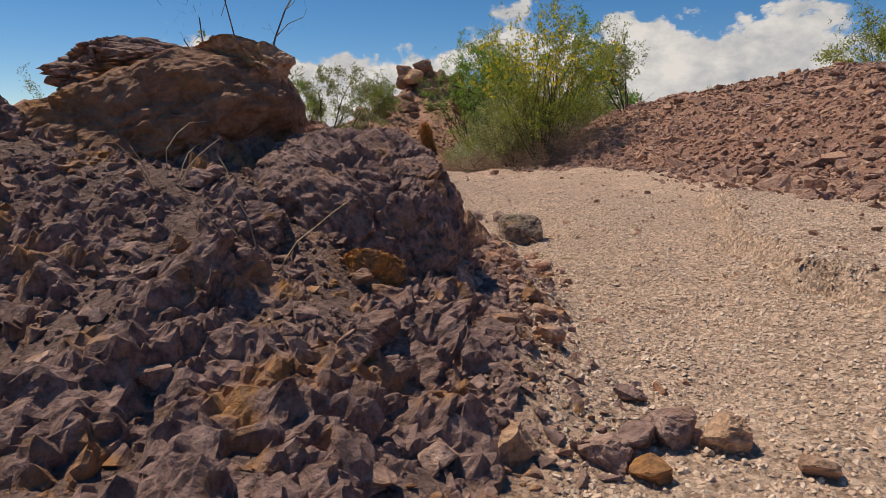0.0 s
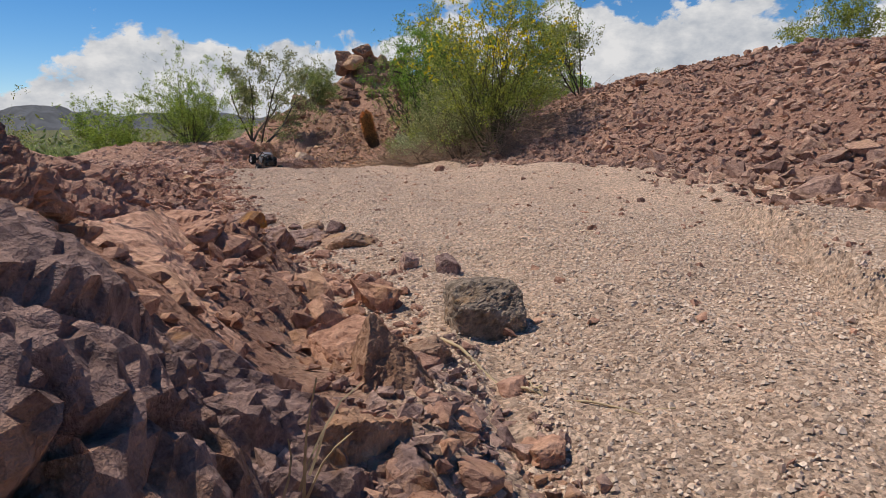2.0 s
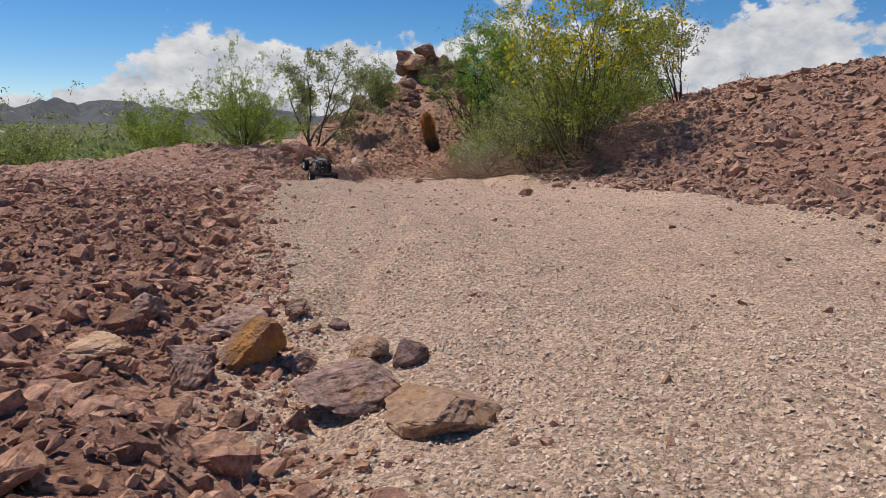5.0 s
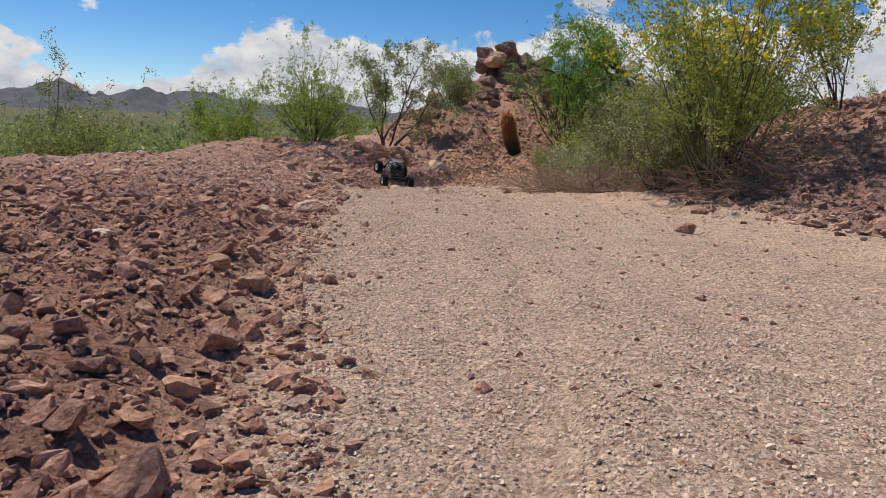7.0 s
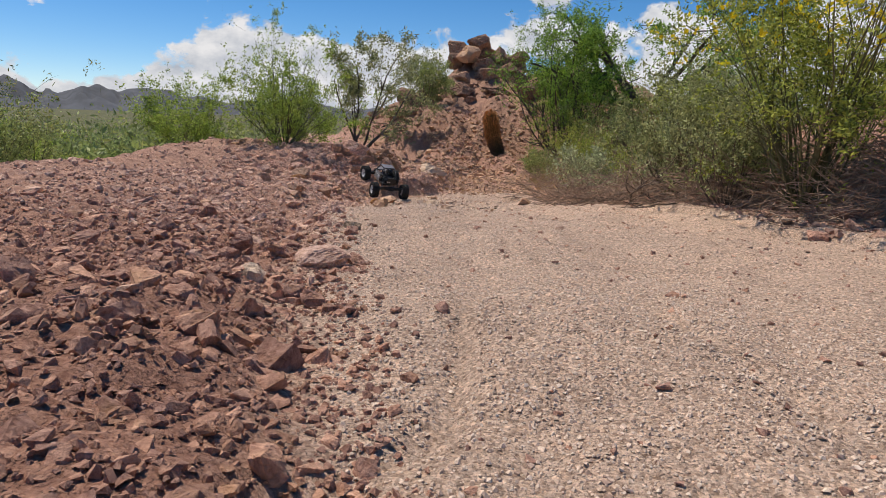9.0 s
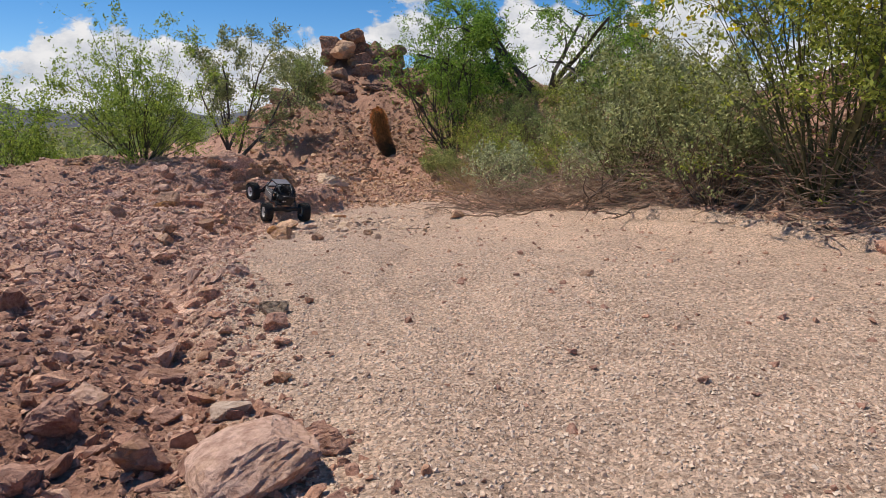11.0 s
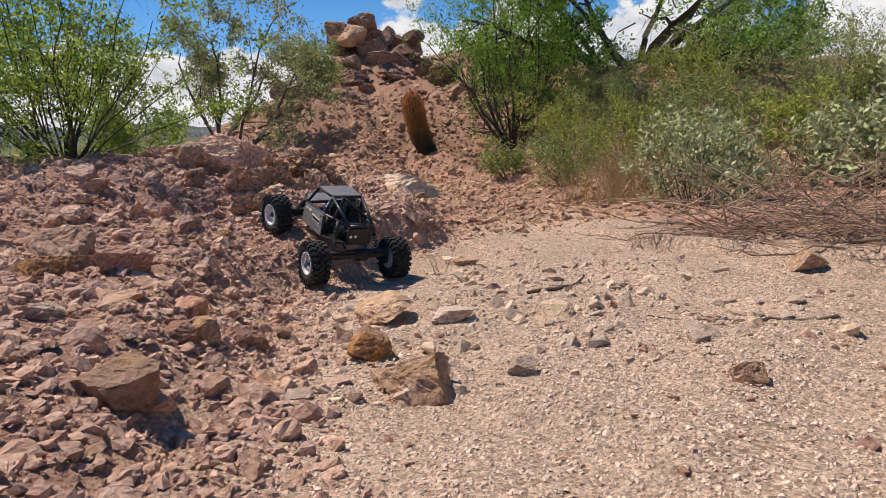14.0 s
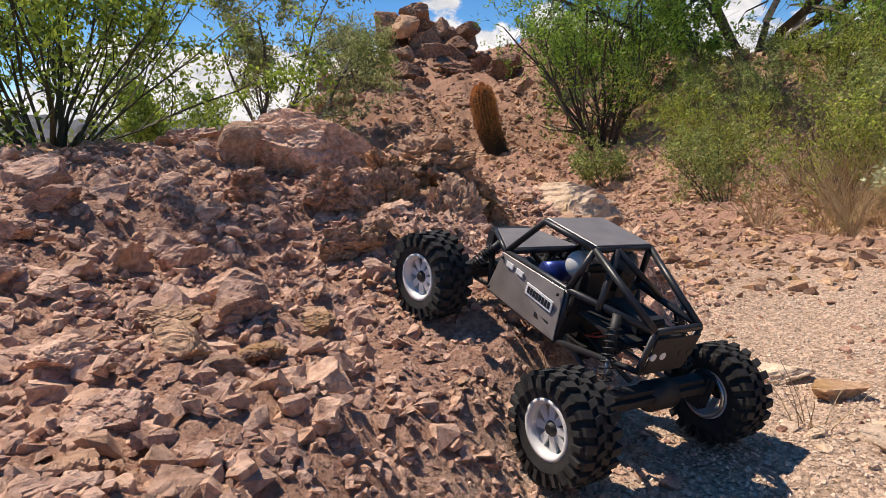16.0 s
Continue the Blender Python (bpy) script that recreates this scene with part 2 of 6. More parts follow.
def land(x, y):
    """Height, and how much the surface is rubble, outcrop or darkened right bank, and far scrub."""
    wob = 0.06 * fbm(x * 3, y * 3, 3, 5) + 0.25 * fbm(x * 0.8, y * 0.8, 2, 8) * sstep(0.3, 2.0, np.abs(x + 0.4))
    dl = np.interp(y, LEFT_Y, LEFT_X) - x + wob
    dr = x - np.interp(y, RIGHT_Y, RIGHT_X) + wob
    z = sand_level(y) + 0.016 * fbm(x * 2.5, y * 2.5, 3, 11) + 0.008 * fbm(x * 8, y * 8, 2, 13) + 0.0035 * fbm(x * 30, y * 30, 3, 15)
    z = z + 0.05 * sstep(0.0, 1.2, x) * sstep(5.5, 3.5, y)
    # low swells, shallow runnels and crusts left by the water
    swell = fbm(x * 3.4 + 0.3 * y, y * 1.5, 3, 16)
    runnel = np.abs(fbm(x * 2.4 + 0.5 * fbm(x * 1.5, y * 1.5, 2, 19), y * 0.8, 2, 18))
    z = z + 0.035 * swell - 0.014 * sstep(0.16, 0.0, runnel) + 0.012 * np.maximum(fbm(x * 9, y * 7, 2, 17), 0)
    # small scarps cut by the last flow
    rut = x - np.interp(y, (0.3, 0.8, 1.2, 1.45, 1.75, 2.2), (0.46, 0.5, 0.55, 0.65, 0.73, 0.85)) + 0.05 * fbm(x * 8, y * 8, 3, 44)
    z = z + 0.034 * sstep(-0.004, 0.010, rut) * sstep(0.75, 0.15, rut) * sstep(2.3, 1.7, y) - 0.012 * sstep(-0.05, -0.004, rut) * sstep(0.012, 0.0, rut) * sstep(2.3, 1.7, y)
    lip = dr + 0.16 + 0.10 * fbm(x * 5, y * 5, 3, 46)
    z = z + 0.035 * sstep(-0.015, 0.02, lip) * sstep(4.6, 5.4, y) * sstep(8.6, 8.0, y)
    shelf = dr + 0.42 + 0.12 * fbm(x * 4, y * 4, 3, 48)
    z = z + 0.022 * sstep(-0.012, 0.015, shelf) * sstep(5.6, 6.2, y) * sstep(7.6, 7.2, y)
    # outcrop beside the start of the wash
    out_y = sstep(1.5, 1.0, y + 0.25 * x) * sstep(-2.0, -1.1, x) * sstep(-1.6, -0.4, y)
    slope = np.clip(dl, 0, None)
    outcrop = out_y * (0.35 + 0.65 * sstep(0.3, 0.8, y)) * 0.25 * (1 - np.exp(-np.clip(slope - 0.03, 0, None) / 0.22))
    big = 0.05 * fbm(x * 5, y * 5, 4, 30)
    m_out = sstep(0.0, 0.08, dl) * sstep(1.85, 1.4, y + 0.25 * x) * sstep(-1.9, -1.2, x)
    hollow = 0.03 * np.exp(-(((x + 0.05) / 0.09) ** 2) - ((y - 0.68) / 0.12) ** 2)
    apron = 0.055 * sstep(-0.07, 0.06, dl + 0.03 * fbm(x * 12, y * 12, 3, 52)) * sstep(0.42, 0.6, y) * sstep(1.35, 1.1, y)
    z = z + np.maximum(outcrop - hollow + m_out * big * 0.8, apron)
    # rubble bench on the left, down to the edge of the plain
    m_left = sstep(-0.02, 0.14, dl)
    bench = 0.05 * sstep(0, 0.3, dl) + 0.09 * sstep(0.3, 2.0, dl) * sstep(3.0, 6.5, y) + 0.05 * sstep(0, 0.12, dl) * sstep(2.3, 1.6, y)
    bench = bench + bench_level(y) - sand_level(y) + 0.07 * sstep(-1.55, -1.95, x) * sstep(7.6, 8.2, y)
    ledge = 0.09 * sstep(8.02, 8.38, y + 0.3 * (x + 1.6)) * sstep(10.5, 9.2, y) * (0.25 + 0.75 * sstep(-2.15, -1.7, x)) * sstep(-1.2, -1.45, x)
    rough = chunks(x, y, 0.11, 60) * 0.026 + chunks(x, y, 0.05, 70) * 0.013
    z = z + m_left * (1 - out_y) * (bench + ledge) + m_left * (1 - m_out) * rough * (0.7 + 0.5 * sstep(6.5, 8, y))
    # slope on the right
    m_right = sstep(-0.02, 0.2, dr)
    bank = 0.42 * sstep(0, 1.3, dr) + 0.34 * sstep(0.8, 3.0, dr)
    bank = bank + 0.13 * sstep(0.0, 0.35, dr) * sstep(5.0, 5.8, y) * sstep(8.6, 7.4, y)
    bank = bank * (1 - 0.75 * sstep(8.0, 10.5, y)) * (1 - 0.95 * sstep(5.6, 8.2, y) * sstep(2.0, 0.7, x))
    z = z + m_right * (bank + rough * 0.9)
    # hill with the stacked boulders
    r = np.hypot((x + 0.6) / np.where(x < -0.6, 3.6, 5.0), (y - 21) / np.where(y < 21, 8.4, 12.0))
    hill = 2.2 * np.clip(1 - r, 0, None)
    m_hill = sstep(0.0, 0.25, hill)
    hill = hill + 0.48 * np.exp(-(((x + 0.35) / 1.25) ** 2) - ((y - 21.3) / 0.9) ** 2)
    gully = np.abs(fbm(x * 1.3 + 0.4 * y, y * 0.5, 3, 91))
    z = z + hill + m_hill * (chunks(x, y, 0.8, 90) * 0.10 + chunks(x, y, 0.3, 95) * 0.06 + 0.26 * fbm(x * 0.9, y * 0.9, 5, 97, 0.6) - 0.09 * sstep(0.16, 0.0, gully))
    # shaded bank that climbs to the crest under the trees
    crest = 0.95 * sstep(9.6, 13.2, y) * sstep(0.1, 1.9, x) * sstep(30, 20, y)
    z = z + crest + 0.06 * sstep(0, 0.3, crest) * fbm(x * 2.2, y * 2.2, 4, 99)
    # the bench ends and falls to the plain
    edge = x + np.interp(y, (-5, 4.5, 5.7, 7.1, 9.0, 12, 16, 26), (4.4, 3.9, 3.1, 2.6, 2.7, 3.4, 4.4, 6.0)) + 0.5 * fbm(x * 0.7, y * 0.7, 2, 21)
    drop = sstep(0.0, -5.0, edge)
    behind = sstep(24, 45, y) * sstep(1.0, 0.0, hill)
    right_far = sstep(4.5, 30, x)
    away = np.maximum(np.maximum(drop, behind), sstep(8, 40, x) * 0.6)
    plain_z = -2.3 + 0.25 * fbm(x * 0.08, y * 0.08, 3, 33)
    z = z * (1 - away) + plain_z * away
    rubble = np.clip(np.maximum(np.maximum(m_left, m_right), sstep(8.3, 9.2, y)), 0, 1)
    scrub = np.maximum(sstep(0.3, 0.9, away), 0.22 * np.maximum(sstep(0.05, 0.5, crest), sstep(0.1, 0.6, hill)) * (0.5 + np.clip(fbm(x * 1.1, y * 1.1, 4, 130) + 0.3, 0, 1)))
    pale = sstep(4.3, 6.3, y) * (1 - 0.7 * sstep(0.05, 0.4, hill)) * (1 - 0.35 * sstep(-0.8, -0.1, x) * sstep(8.2, 9.0, y))
    # right bank's ground blends in patches towards the darker outcrop colour
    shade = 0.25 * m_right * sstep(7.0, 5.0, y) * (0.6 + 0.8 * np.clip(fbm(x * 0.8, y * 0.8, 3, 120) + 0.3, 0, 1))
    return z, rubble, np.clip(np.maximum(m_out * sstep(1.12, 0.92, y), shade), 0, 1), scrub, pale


def ground_z(x, y):
    return float(land(np.array([float(x)]), np.array([float(y)]))[0][0])


def mesh_object(name, verts, faces, mat, smooth=False):
    """One mesh object from arrays of corners and of triangles or quads."""
    verts, faces = np.asarray(verts, np.float32), np.asarray(faces, np.int32)
    me = bpy.data.meshes.new(name)
    me.vertices.add(len(verts))
    me.vertices.foreach_set("co", verts.ravel())
    n, k = faces.shape
    me.loops.add(n * k)
    me.loops.foreach_set("vertex_index", faces.ravel())
    me.polygons.add(n)
    me.polygons.foreach_set("loop_start", np.arange(0, n * k, k, dtype=np.int32))
    me.polygons.foreach_set("use_smooth", np.full(n, smooth))
    me.update(calc_edges=True)
    if mat:
        me.materials.append(mat)
    return new(name, me)


def spread(lo, hi, step, near, grow_near, reach, grow_far):
    """Grid lines: even from lo to hi, then wider and wider apart, faster beyond near."""
    out = []
    for start, sign in ((hi, 1), (lo, -1)):
        side, s = [start], step
        while abs(side[-1]) < reach:
            s *= grow_near if abs(side[-1]) < near else grow_far
            side.append(side[-1] + sign * s)
        out.append(side)
    return np.array(out[1][::-1] + list(np.arange(lo + step, hi - step * 0.5, step)) + out[0])


def build_ground():
    xs, ys = spread(-2.5, 1.6, 0.025, 6, 1.04, 4500, 1.18), spread(0.1, 9.0, 0.025, 24, 1.016, 4500, 1.15)
    gx, gy = np.meshgrid(xs, ys)
    z, rubble, outc, scrub, pale = land(gx.ravel(), gy.ravel())
    verts = np.c_[gx.ravel(), gy.ravel(), z]
    w, h = len(xs), len(ys)
    a = (np.arange(h - 1)[:, None] * w + np.arange(w - 1)[None]).ravel()
    ob = mesh_object("ground", verts, np.c_[a, a + 1, a + w + 1, a + w], mat_ground, True)
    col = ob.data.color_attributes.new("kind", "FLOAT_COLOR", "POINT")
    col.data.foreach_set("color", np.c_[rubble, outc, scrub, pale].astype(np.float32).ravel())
    return tagged(ob, "pale gravelly desert wash between reddish rubble banks", "ground", kind="structure")


build_ground()


# ---- shared builders ----
def part(name, verts, faces, mat, parent, label="", smooth=False):
    ob = mesh_object(name, verts, faces, mat, smooth)
    ob.parent = parent
    if label:
        ob["label"] = label
    return ob


def thing(name, x, y, z, label, category, group="", turn=0.0):
    ob = new(name)
    ob.empty_display_size = 0.05
    ob.matrix_basis = pose(x, y, z, 0, 0, turn)
    return tagged(ob, label, category, group)


def stone_shape(seed, points, flat=0.7, cuts=0, rough=0.0):
    """Corners and triangles of a broken, sharp-edged stone about 2 across."""
    rng = np.random.default_rng(seed)
    p = rng.normal(size=(points, 3))
    p /= np.linalg.norm(p, axis=1, keepdims=True)
    p = np.sign(p) * np.abs(p) ** rng.uniform(0.55, 0.9) * rng.uniform(0.75, 1.05, (points, 1))
    p = p * np.array([1, rng.uniform(0.65, 0.95), flat * rng.uniform(0.75, 1.15)])
    bm = bmesh.new()
    for q in p:
        bm.verts.new(q)
    out = bmesh.ops.convex_hull(bm, input=bm.verts[:])
    bmesh.ops.delete(bm, geom=[g for g in set(out["geom_interior"] + out["geom_unused"]) if isinstance(g, bmesh.types.BMVert)], context="VERTS")
    if cuts:
        bmesh.ops.subdivide_edges(bm, edges=bm.edges[:], cuts=cuts, use_grid_fill=True)
    bmesh.ops.triangulate(bm, faces=bm.faces[:])
    bmesh.ops.recalc_face_normals(bm, faces=bm.faces[:])
    bm.verts.index_update()
    v = np.array([q.co[:] for q in bm.verts])
    f = np.array([[q.index for q in g.verts] for g in bm.faces])
    bm.free()
    if rough:
        d = fbm(v[:, 0] * 2.5 + v[:, 2] * 2.1 + seed, v[:, 1] * 2.5 - v[:, 2] * 1.7, 5, seed, 0.62)
        v = v * (1 + rough * 2 * d[:, None])
    return v, f


def boulder(x, y, z, radii, turn, seed, mat, label, group="", tilt=(0, 0), n=30, smooth=False, **how):
    """A large fractured block of its own shape."""
    v, f = hewn(seed, n, **{"planes": 12, "rough": 0.10, "joints": 0.10, "grain": 0.035, "pits": 0.02, **how})
    v = v / np.abs(v).max(0) * np.asarray(radii)
    ob = mesh_object("boulder", v, f, mat, smooth)
    ob.matrix_basis = pose(x, y, z, *tilt, turn)
    return tagged(ob, label, "boulder", group)


def hash3(i, j, l, k=0):
    n = (i.astype(np.int64) * 374761393 + j.astype(np.int64) * 668265263 + l.astype(np.int64) * 2147483647 + k * 974711) & 0xFFFFFFFF
    n = ((n ^ (n >> 13)) * 1274126177) & 0xFFFFFFFF
    return ((n ^ (n >> 16)) & 0xFFFFFF) / float(0x1000000)


def vnoise3(p, k=0):
    c = np.floor(p)
    u = p - c
    u = u * u * (3 - 2 * u)
    total = 0.0
    for a in (0, 1):
        for b in (0, 1):
            for d in (0, 1):
                w = (u[:, 0] if a else 1 - u[:, 0]) * (u[:, 1] if b else 1 - u[:, 1]) * (u[:, 2] if d else 1 - u[:, 2])
                total = total + w * hash3(c[:, 0] + a, c[:, 1] + b, c[:, 2] + d, k)
    return total - 0.5


def fbm3(p, octaves=4, k=0, gain=0.55):
    total, amp = 0.0, 1.0
    for o in range(octaves):
        total = total + amp * vnoise3(p * 2**o + 11.7 * o, k + o)
        amp *= gain
    return total


def cells3(p, k=0):
    """As cells(), in space: how near a point is to the joint between two seeds, and the seed's number."""
    c = np.floor(p)
    f1, f2, who = np.full(len(p), 9.0), np.full(len(p), 9.0), np.zeros(len(p))
    for a in (-1, 0, 1):
        for b in (-1, 0, 1):
            for d in (-1, 0, 1):
                q = c + [a, b, d]
                h = [hash3(q[:, 0], q[:, 1], q[:, 2], k + m) for m in range(3)]
                r = np.linalg.norm(q + np.stack(h, 1) - p, axis=1)
                near = r < f1
                f2 = np.where(near, f1, np.minimum(f2, r))
                who = np.where(near, hash3(q[:, 0], q[:, 1], q[:, 2], k + 4), who)
                f1 = np.where(near, r, f1)
    return f2 - f1, who


BALLS = {}


def ball(n):
    """Corners and quads of a sphere made of six square grids."""
    if n not in BALLS:
        g = np.linspace(-1, 1, n + 1)
        a, b = [q.ravel() for q in np.meshgrid(g, g)]
        one = np.ones_like(a)
        v = np.concatenate([np.c_[a, b, one], np.c_[b, a, -one], np.c_[one, a, b], np.c_[-one, b, a], np.c_[b, one, a], np.c_[a, -one, b]])
        k = (np.arange(n)[:, None] * (n + 1) + np.arange(n)[None]).ravel()
        f = np.concatenate([np.c_[k, k + 1, k + n + 2, k + n + 1] + m * (n + 1) ** 2 for m in range(6)])
        _, first, inv = np.unique(np.round(v * 1e5).astype(np.int64), axis=0, return_index=True, return_inverse=True)
        v = v[first] * (1 - 0.12 * (v[first] ** 2).sum(1, keepdims=True) / 3)
        BALLS[n] = v / np.linalg.norm(v, axis=1, keepdims=True), inv.ravel()[f]
    return BALLS[n]


def hewn(seed, n, planes=13, flat=0.8, square=3.0, rough=0.05, joints=0.0, grain=0.02, pits=0.0, scale=1.0, bite=(0.42, 0.78)):
    """A broken stone about 2 across: a rounded block cut by fracture planes, then weathered."""
    rng = np.random.default_rng(seed)
    d, f = ball(n)
    p = d / (np.abs(d) ** square).sum(1, keepdims=True) ** (1 / square)
    p = p * [1, rng.uniform(0.75, 0.95), 1]
    for _ in range(planes):
        m = rng.normal(size=3) * [1, 1, 0.8]
        m /= np.linalg.norm(m)
        over = p @ m - rng.uniform(*bite)
        p = p - np.maximum(over, 0)[:, None] * m
    q = p * scale
    push = rough * fbm3(q * 1.9 + seed, 4, seed) + grain * fbm3(q * 9 + seed, 4, seed + 7, 0.7)
    if joints:
        gap, who = cells3(q * 1.9 + 0.35 * np.c_[fbm3(q * 2.5, 3, seed + 1), fbm3(q * 2.5 + 9, 3, seed + 2), fbm3(q * 2.5 + 20, 3, seed + 3)], seed + 20)
        gap2, who2 = cells3(q * 5.3 + 0.3 * vnoise3(q * 6, seed)[:, None], seed + 40)
        push = push + joints * (0.8 * (who - 0.5) - 0.9 * sstep(0.09, 0.0, gap) + 0.22 * (who2 - 0.5) - 0.3 * sstep(0.10, 0.0, gap2))
    if pits:
        gap3, who3 = cells3(q * 13, seed + 60)
        push = push + pits * (who3 - 0.5) * sstep(0.0, 0.3, gap3) - pits * 0.6 * np.maximum(0.0, fbm3(q * 5, 3, seed + 70))
    p = p + d * push[:, None]
    p = p / np.abs(p).max(0) * [1, 0.88, flat]
    return p, f


def turns(n, rng, tilt):
    """Random turns: any way round, leaning by up to tilt radians."""
    a, b, c = rng.uniform(0, 2 * np.pi, n), rng.normal(0, tilt, n), rng.normal(0, tilt, n)
    ca, sa, cb, sb, cc, sc = np.cos(a), np.sin(a), np.cos(b), np.sin(b), np.cos(c), np.sin(c)
    m = np.empty((n, 3, 3))
    m[:, 0] = np.c_[ca * cb, ca * sb * sc - sa * cc, ca * sb * cc + sa * sc]
    m[:, 1] = np.c_[sa * cb, sa * sb * sc + ca * cc, sa * sb * cc - ca * sc]
    m[:, 2] = np.c_[-sb, cb * sc, cb * cc]
    return m


def heap(name, x, y, size, shapes, mat, label, category, seed, sunk=0.4, tilt=0.4, smooth=False):
    """Many small stones lying on the ground, joined."""
    rng = np.random.default_rng(seed)
    z = land(x, y)[0] + size * (0.5 - sunk)
    m = turns(len(x), rng, tilt)
    which = rng.integers(0, len(shapes), len(x))
    vs, fs, at = [], [], 0
    for k, (v, f) in enumerate(shapes):
        pick = which == k
        n = int(pick.sum())
        if not n:
            continue
        p = np.einsum("nij,vj->nvi", m[pick], v) * size[pick][:, None, None] + np.c_[x, y, z][pick][:, None, :]
        vs.append(p.reshape(-1, 3))
        fs.append((f[None] + (np.arange(n) * len(v))[:, None, None]).reshape(-1, 3) + at)
        at += n * len(v)
    ob = mesh_object(name, np.concatenate(vs), np.concatenate(fs), mat, smooth)
    return tagged(ob, label, category, kind="stuff")


SHAPES_FINE = [hewn(100 + k, 13, 14, 0.74, 2.4, 0.07, 0.05, 0.05, 0.02) for k in range(14)]
SHAPES_FLAT = [hewn(130 + k, 13, 12, 0.42, 2.8, 0.07, 0.04, 0.045, 0.015) for k in range(8)]
SHAPES_PEBBLE = [hewn(150 + k, 7, 12, 0.66, 2.4, 0.08, 0.0, 0.05) for k in range(12)]
SHAPES_COARSE = [stone_shape(230 + k, 14, 0.62, 2, 0.16) for k in range(12)]
SHAPES_MID = [stone_shape(160 + k, 13, 0.55) for k in range(16)]
SHAPES_SMALL = [stone_shape(200 + k, 9, 0.6) for k in range(16)]
ROCK_MESHES = {}


def rock(x, y, width, mat, label, flat=False, turn=None, deep=0.3, group="", tall=1.0, name="rock"):
    """One stone of its own, part sunk into the ground."""
    k = int(hash2(np.array([round(x * 1000)]), np.array([round(y * 1000)]))[0] * 997)
    pool = SHAPES_FLAT if flat else SHAPES_PEBBLE if width < 0.04 else SHAPES_FINE
    v, f = pool[k % len(pool)]
    key = (k % len(pool), flat, width < 0.04, mat.name)
    if key not in ROCK_MESHES:
        ob = mesh_object(name, v, f, mat)
        ROCK_MESHES[key] = ob.data
    else:
        ob = new(name, ROCK_MESHES[key])
    s = width / 1.75
    h = s * (0.4 if flat else 0.68) * tall
    ob.matrix_basis = pose(x, y, ground_z(x, y) + h * (1 - 2 * deep), k % 13 - 6, k % 11 - 5, k * 37 % 360 if turn is None else turn) @ Matrix.Diagonal((s, s, s * tall, 1))
    return tagged(ob, label, "rock", group)


# ---- plants ----
def leaf_material(name, lo, hi, glow=0.3):
    m, t, b = material(name, 0.6)
    geo = t.nodes.new("ShaderNodeNewGeometry")
    c = ramp(t, geo.outputs["Random Per Island"], ((0.0, lo), (0.6, hi), (1.0, tuple(min(1, v * 1.35) for v in hi))))
    t.links.new(c, b.inputs["Base Color"])
    b.inputs["Specular IOR Level"].default_value = 0.25
    tr = t.nodes.new("ShaderNodeBsdfTranslucent")
    t.links.new(c, tr.inputs[0])
    ms = t.nodes.new("ShaderNodeMixShader")
    ms.inputs[0].default_value = glow
    t.links.new(b.outputs[0], ms.inputs[1])
    t.links.new(tr.outputs[0], ms.inputs[2])
    t.links.new(ms.outputs[0], t.nodes["Material Output"].inputs[0])
    return m


leaf_green = leaf_material("bright_green_leaves", (0.10, 0.165, 0.028), (0.35, 0.455, 0.075), 0.36)
leaf_yellow = leaf_material("yellow_green_leaves", (0.115, 0.155, 0.028), (0.385, 0.425, 0.075))
leaf_deep = leaf_material("deep_green_leaves", (0.085, 0.145, 0.034), (0.27, 0.375, 0.10))
leaf_olive = leaf_material("olive_leaves", (0.128, 0.160, 0.048), (0.352, 0.400, 0.128))
leaf_silver = leaf_material("silver_grey_leaves", (0.20, 0.22, 0.10), (0.49, 0.52, 0.29), 0.25)
leaf_sage = leaf_material("grey_green_leaves", (0.13, 0.15, 0.052), (0.37, 0.39, 0.165))
leaf_lush = leaf_material("fresh_green_leaves", (0.06, 0.125, 0.02), (0.27, 0.43, 0.06))
flower_yellow = leaf_material("yellow_petals", (0.62, 0.46, 0.01), (0.85, 0.66, 0.02), 0.3)
straw = plain("dry_straw", (0.50, 0.38, 0.22), 0.8, grain=60)
straw_twig = plain("orange_straw_stems", (0.46, 0.29, 0.13), 0.85, grain=50, spread=0.35)
twig_mat = plain("grey_brown_twigs", (0.15, 0.105, 0.075), 0.9, grain=40, spread=0.4)
dead_mat = plain("bleached_twigs", (0.33, 0.225, 0.155), 0.9, grain=40, spread=0.4)
bark_mat = plain("dark_grey_bark", (0.085, 0.068, 0.055), 0.9, grain=30, spread=0.4)
dark_stem = plain("dark_green_stems", (0.075, 0.068, 0.035), 0.8, grain=40, spread=0.4)
green_stem = plain("green_brown_stems", (0.13, 0.12, 0.05), 0.8, grain=40, spread=0.4)


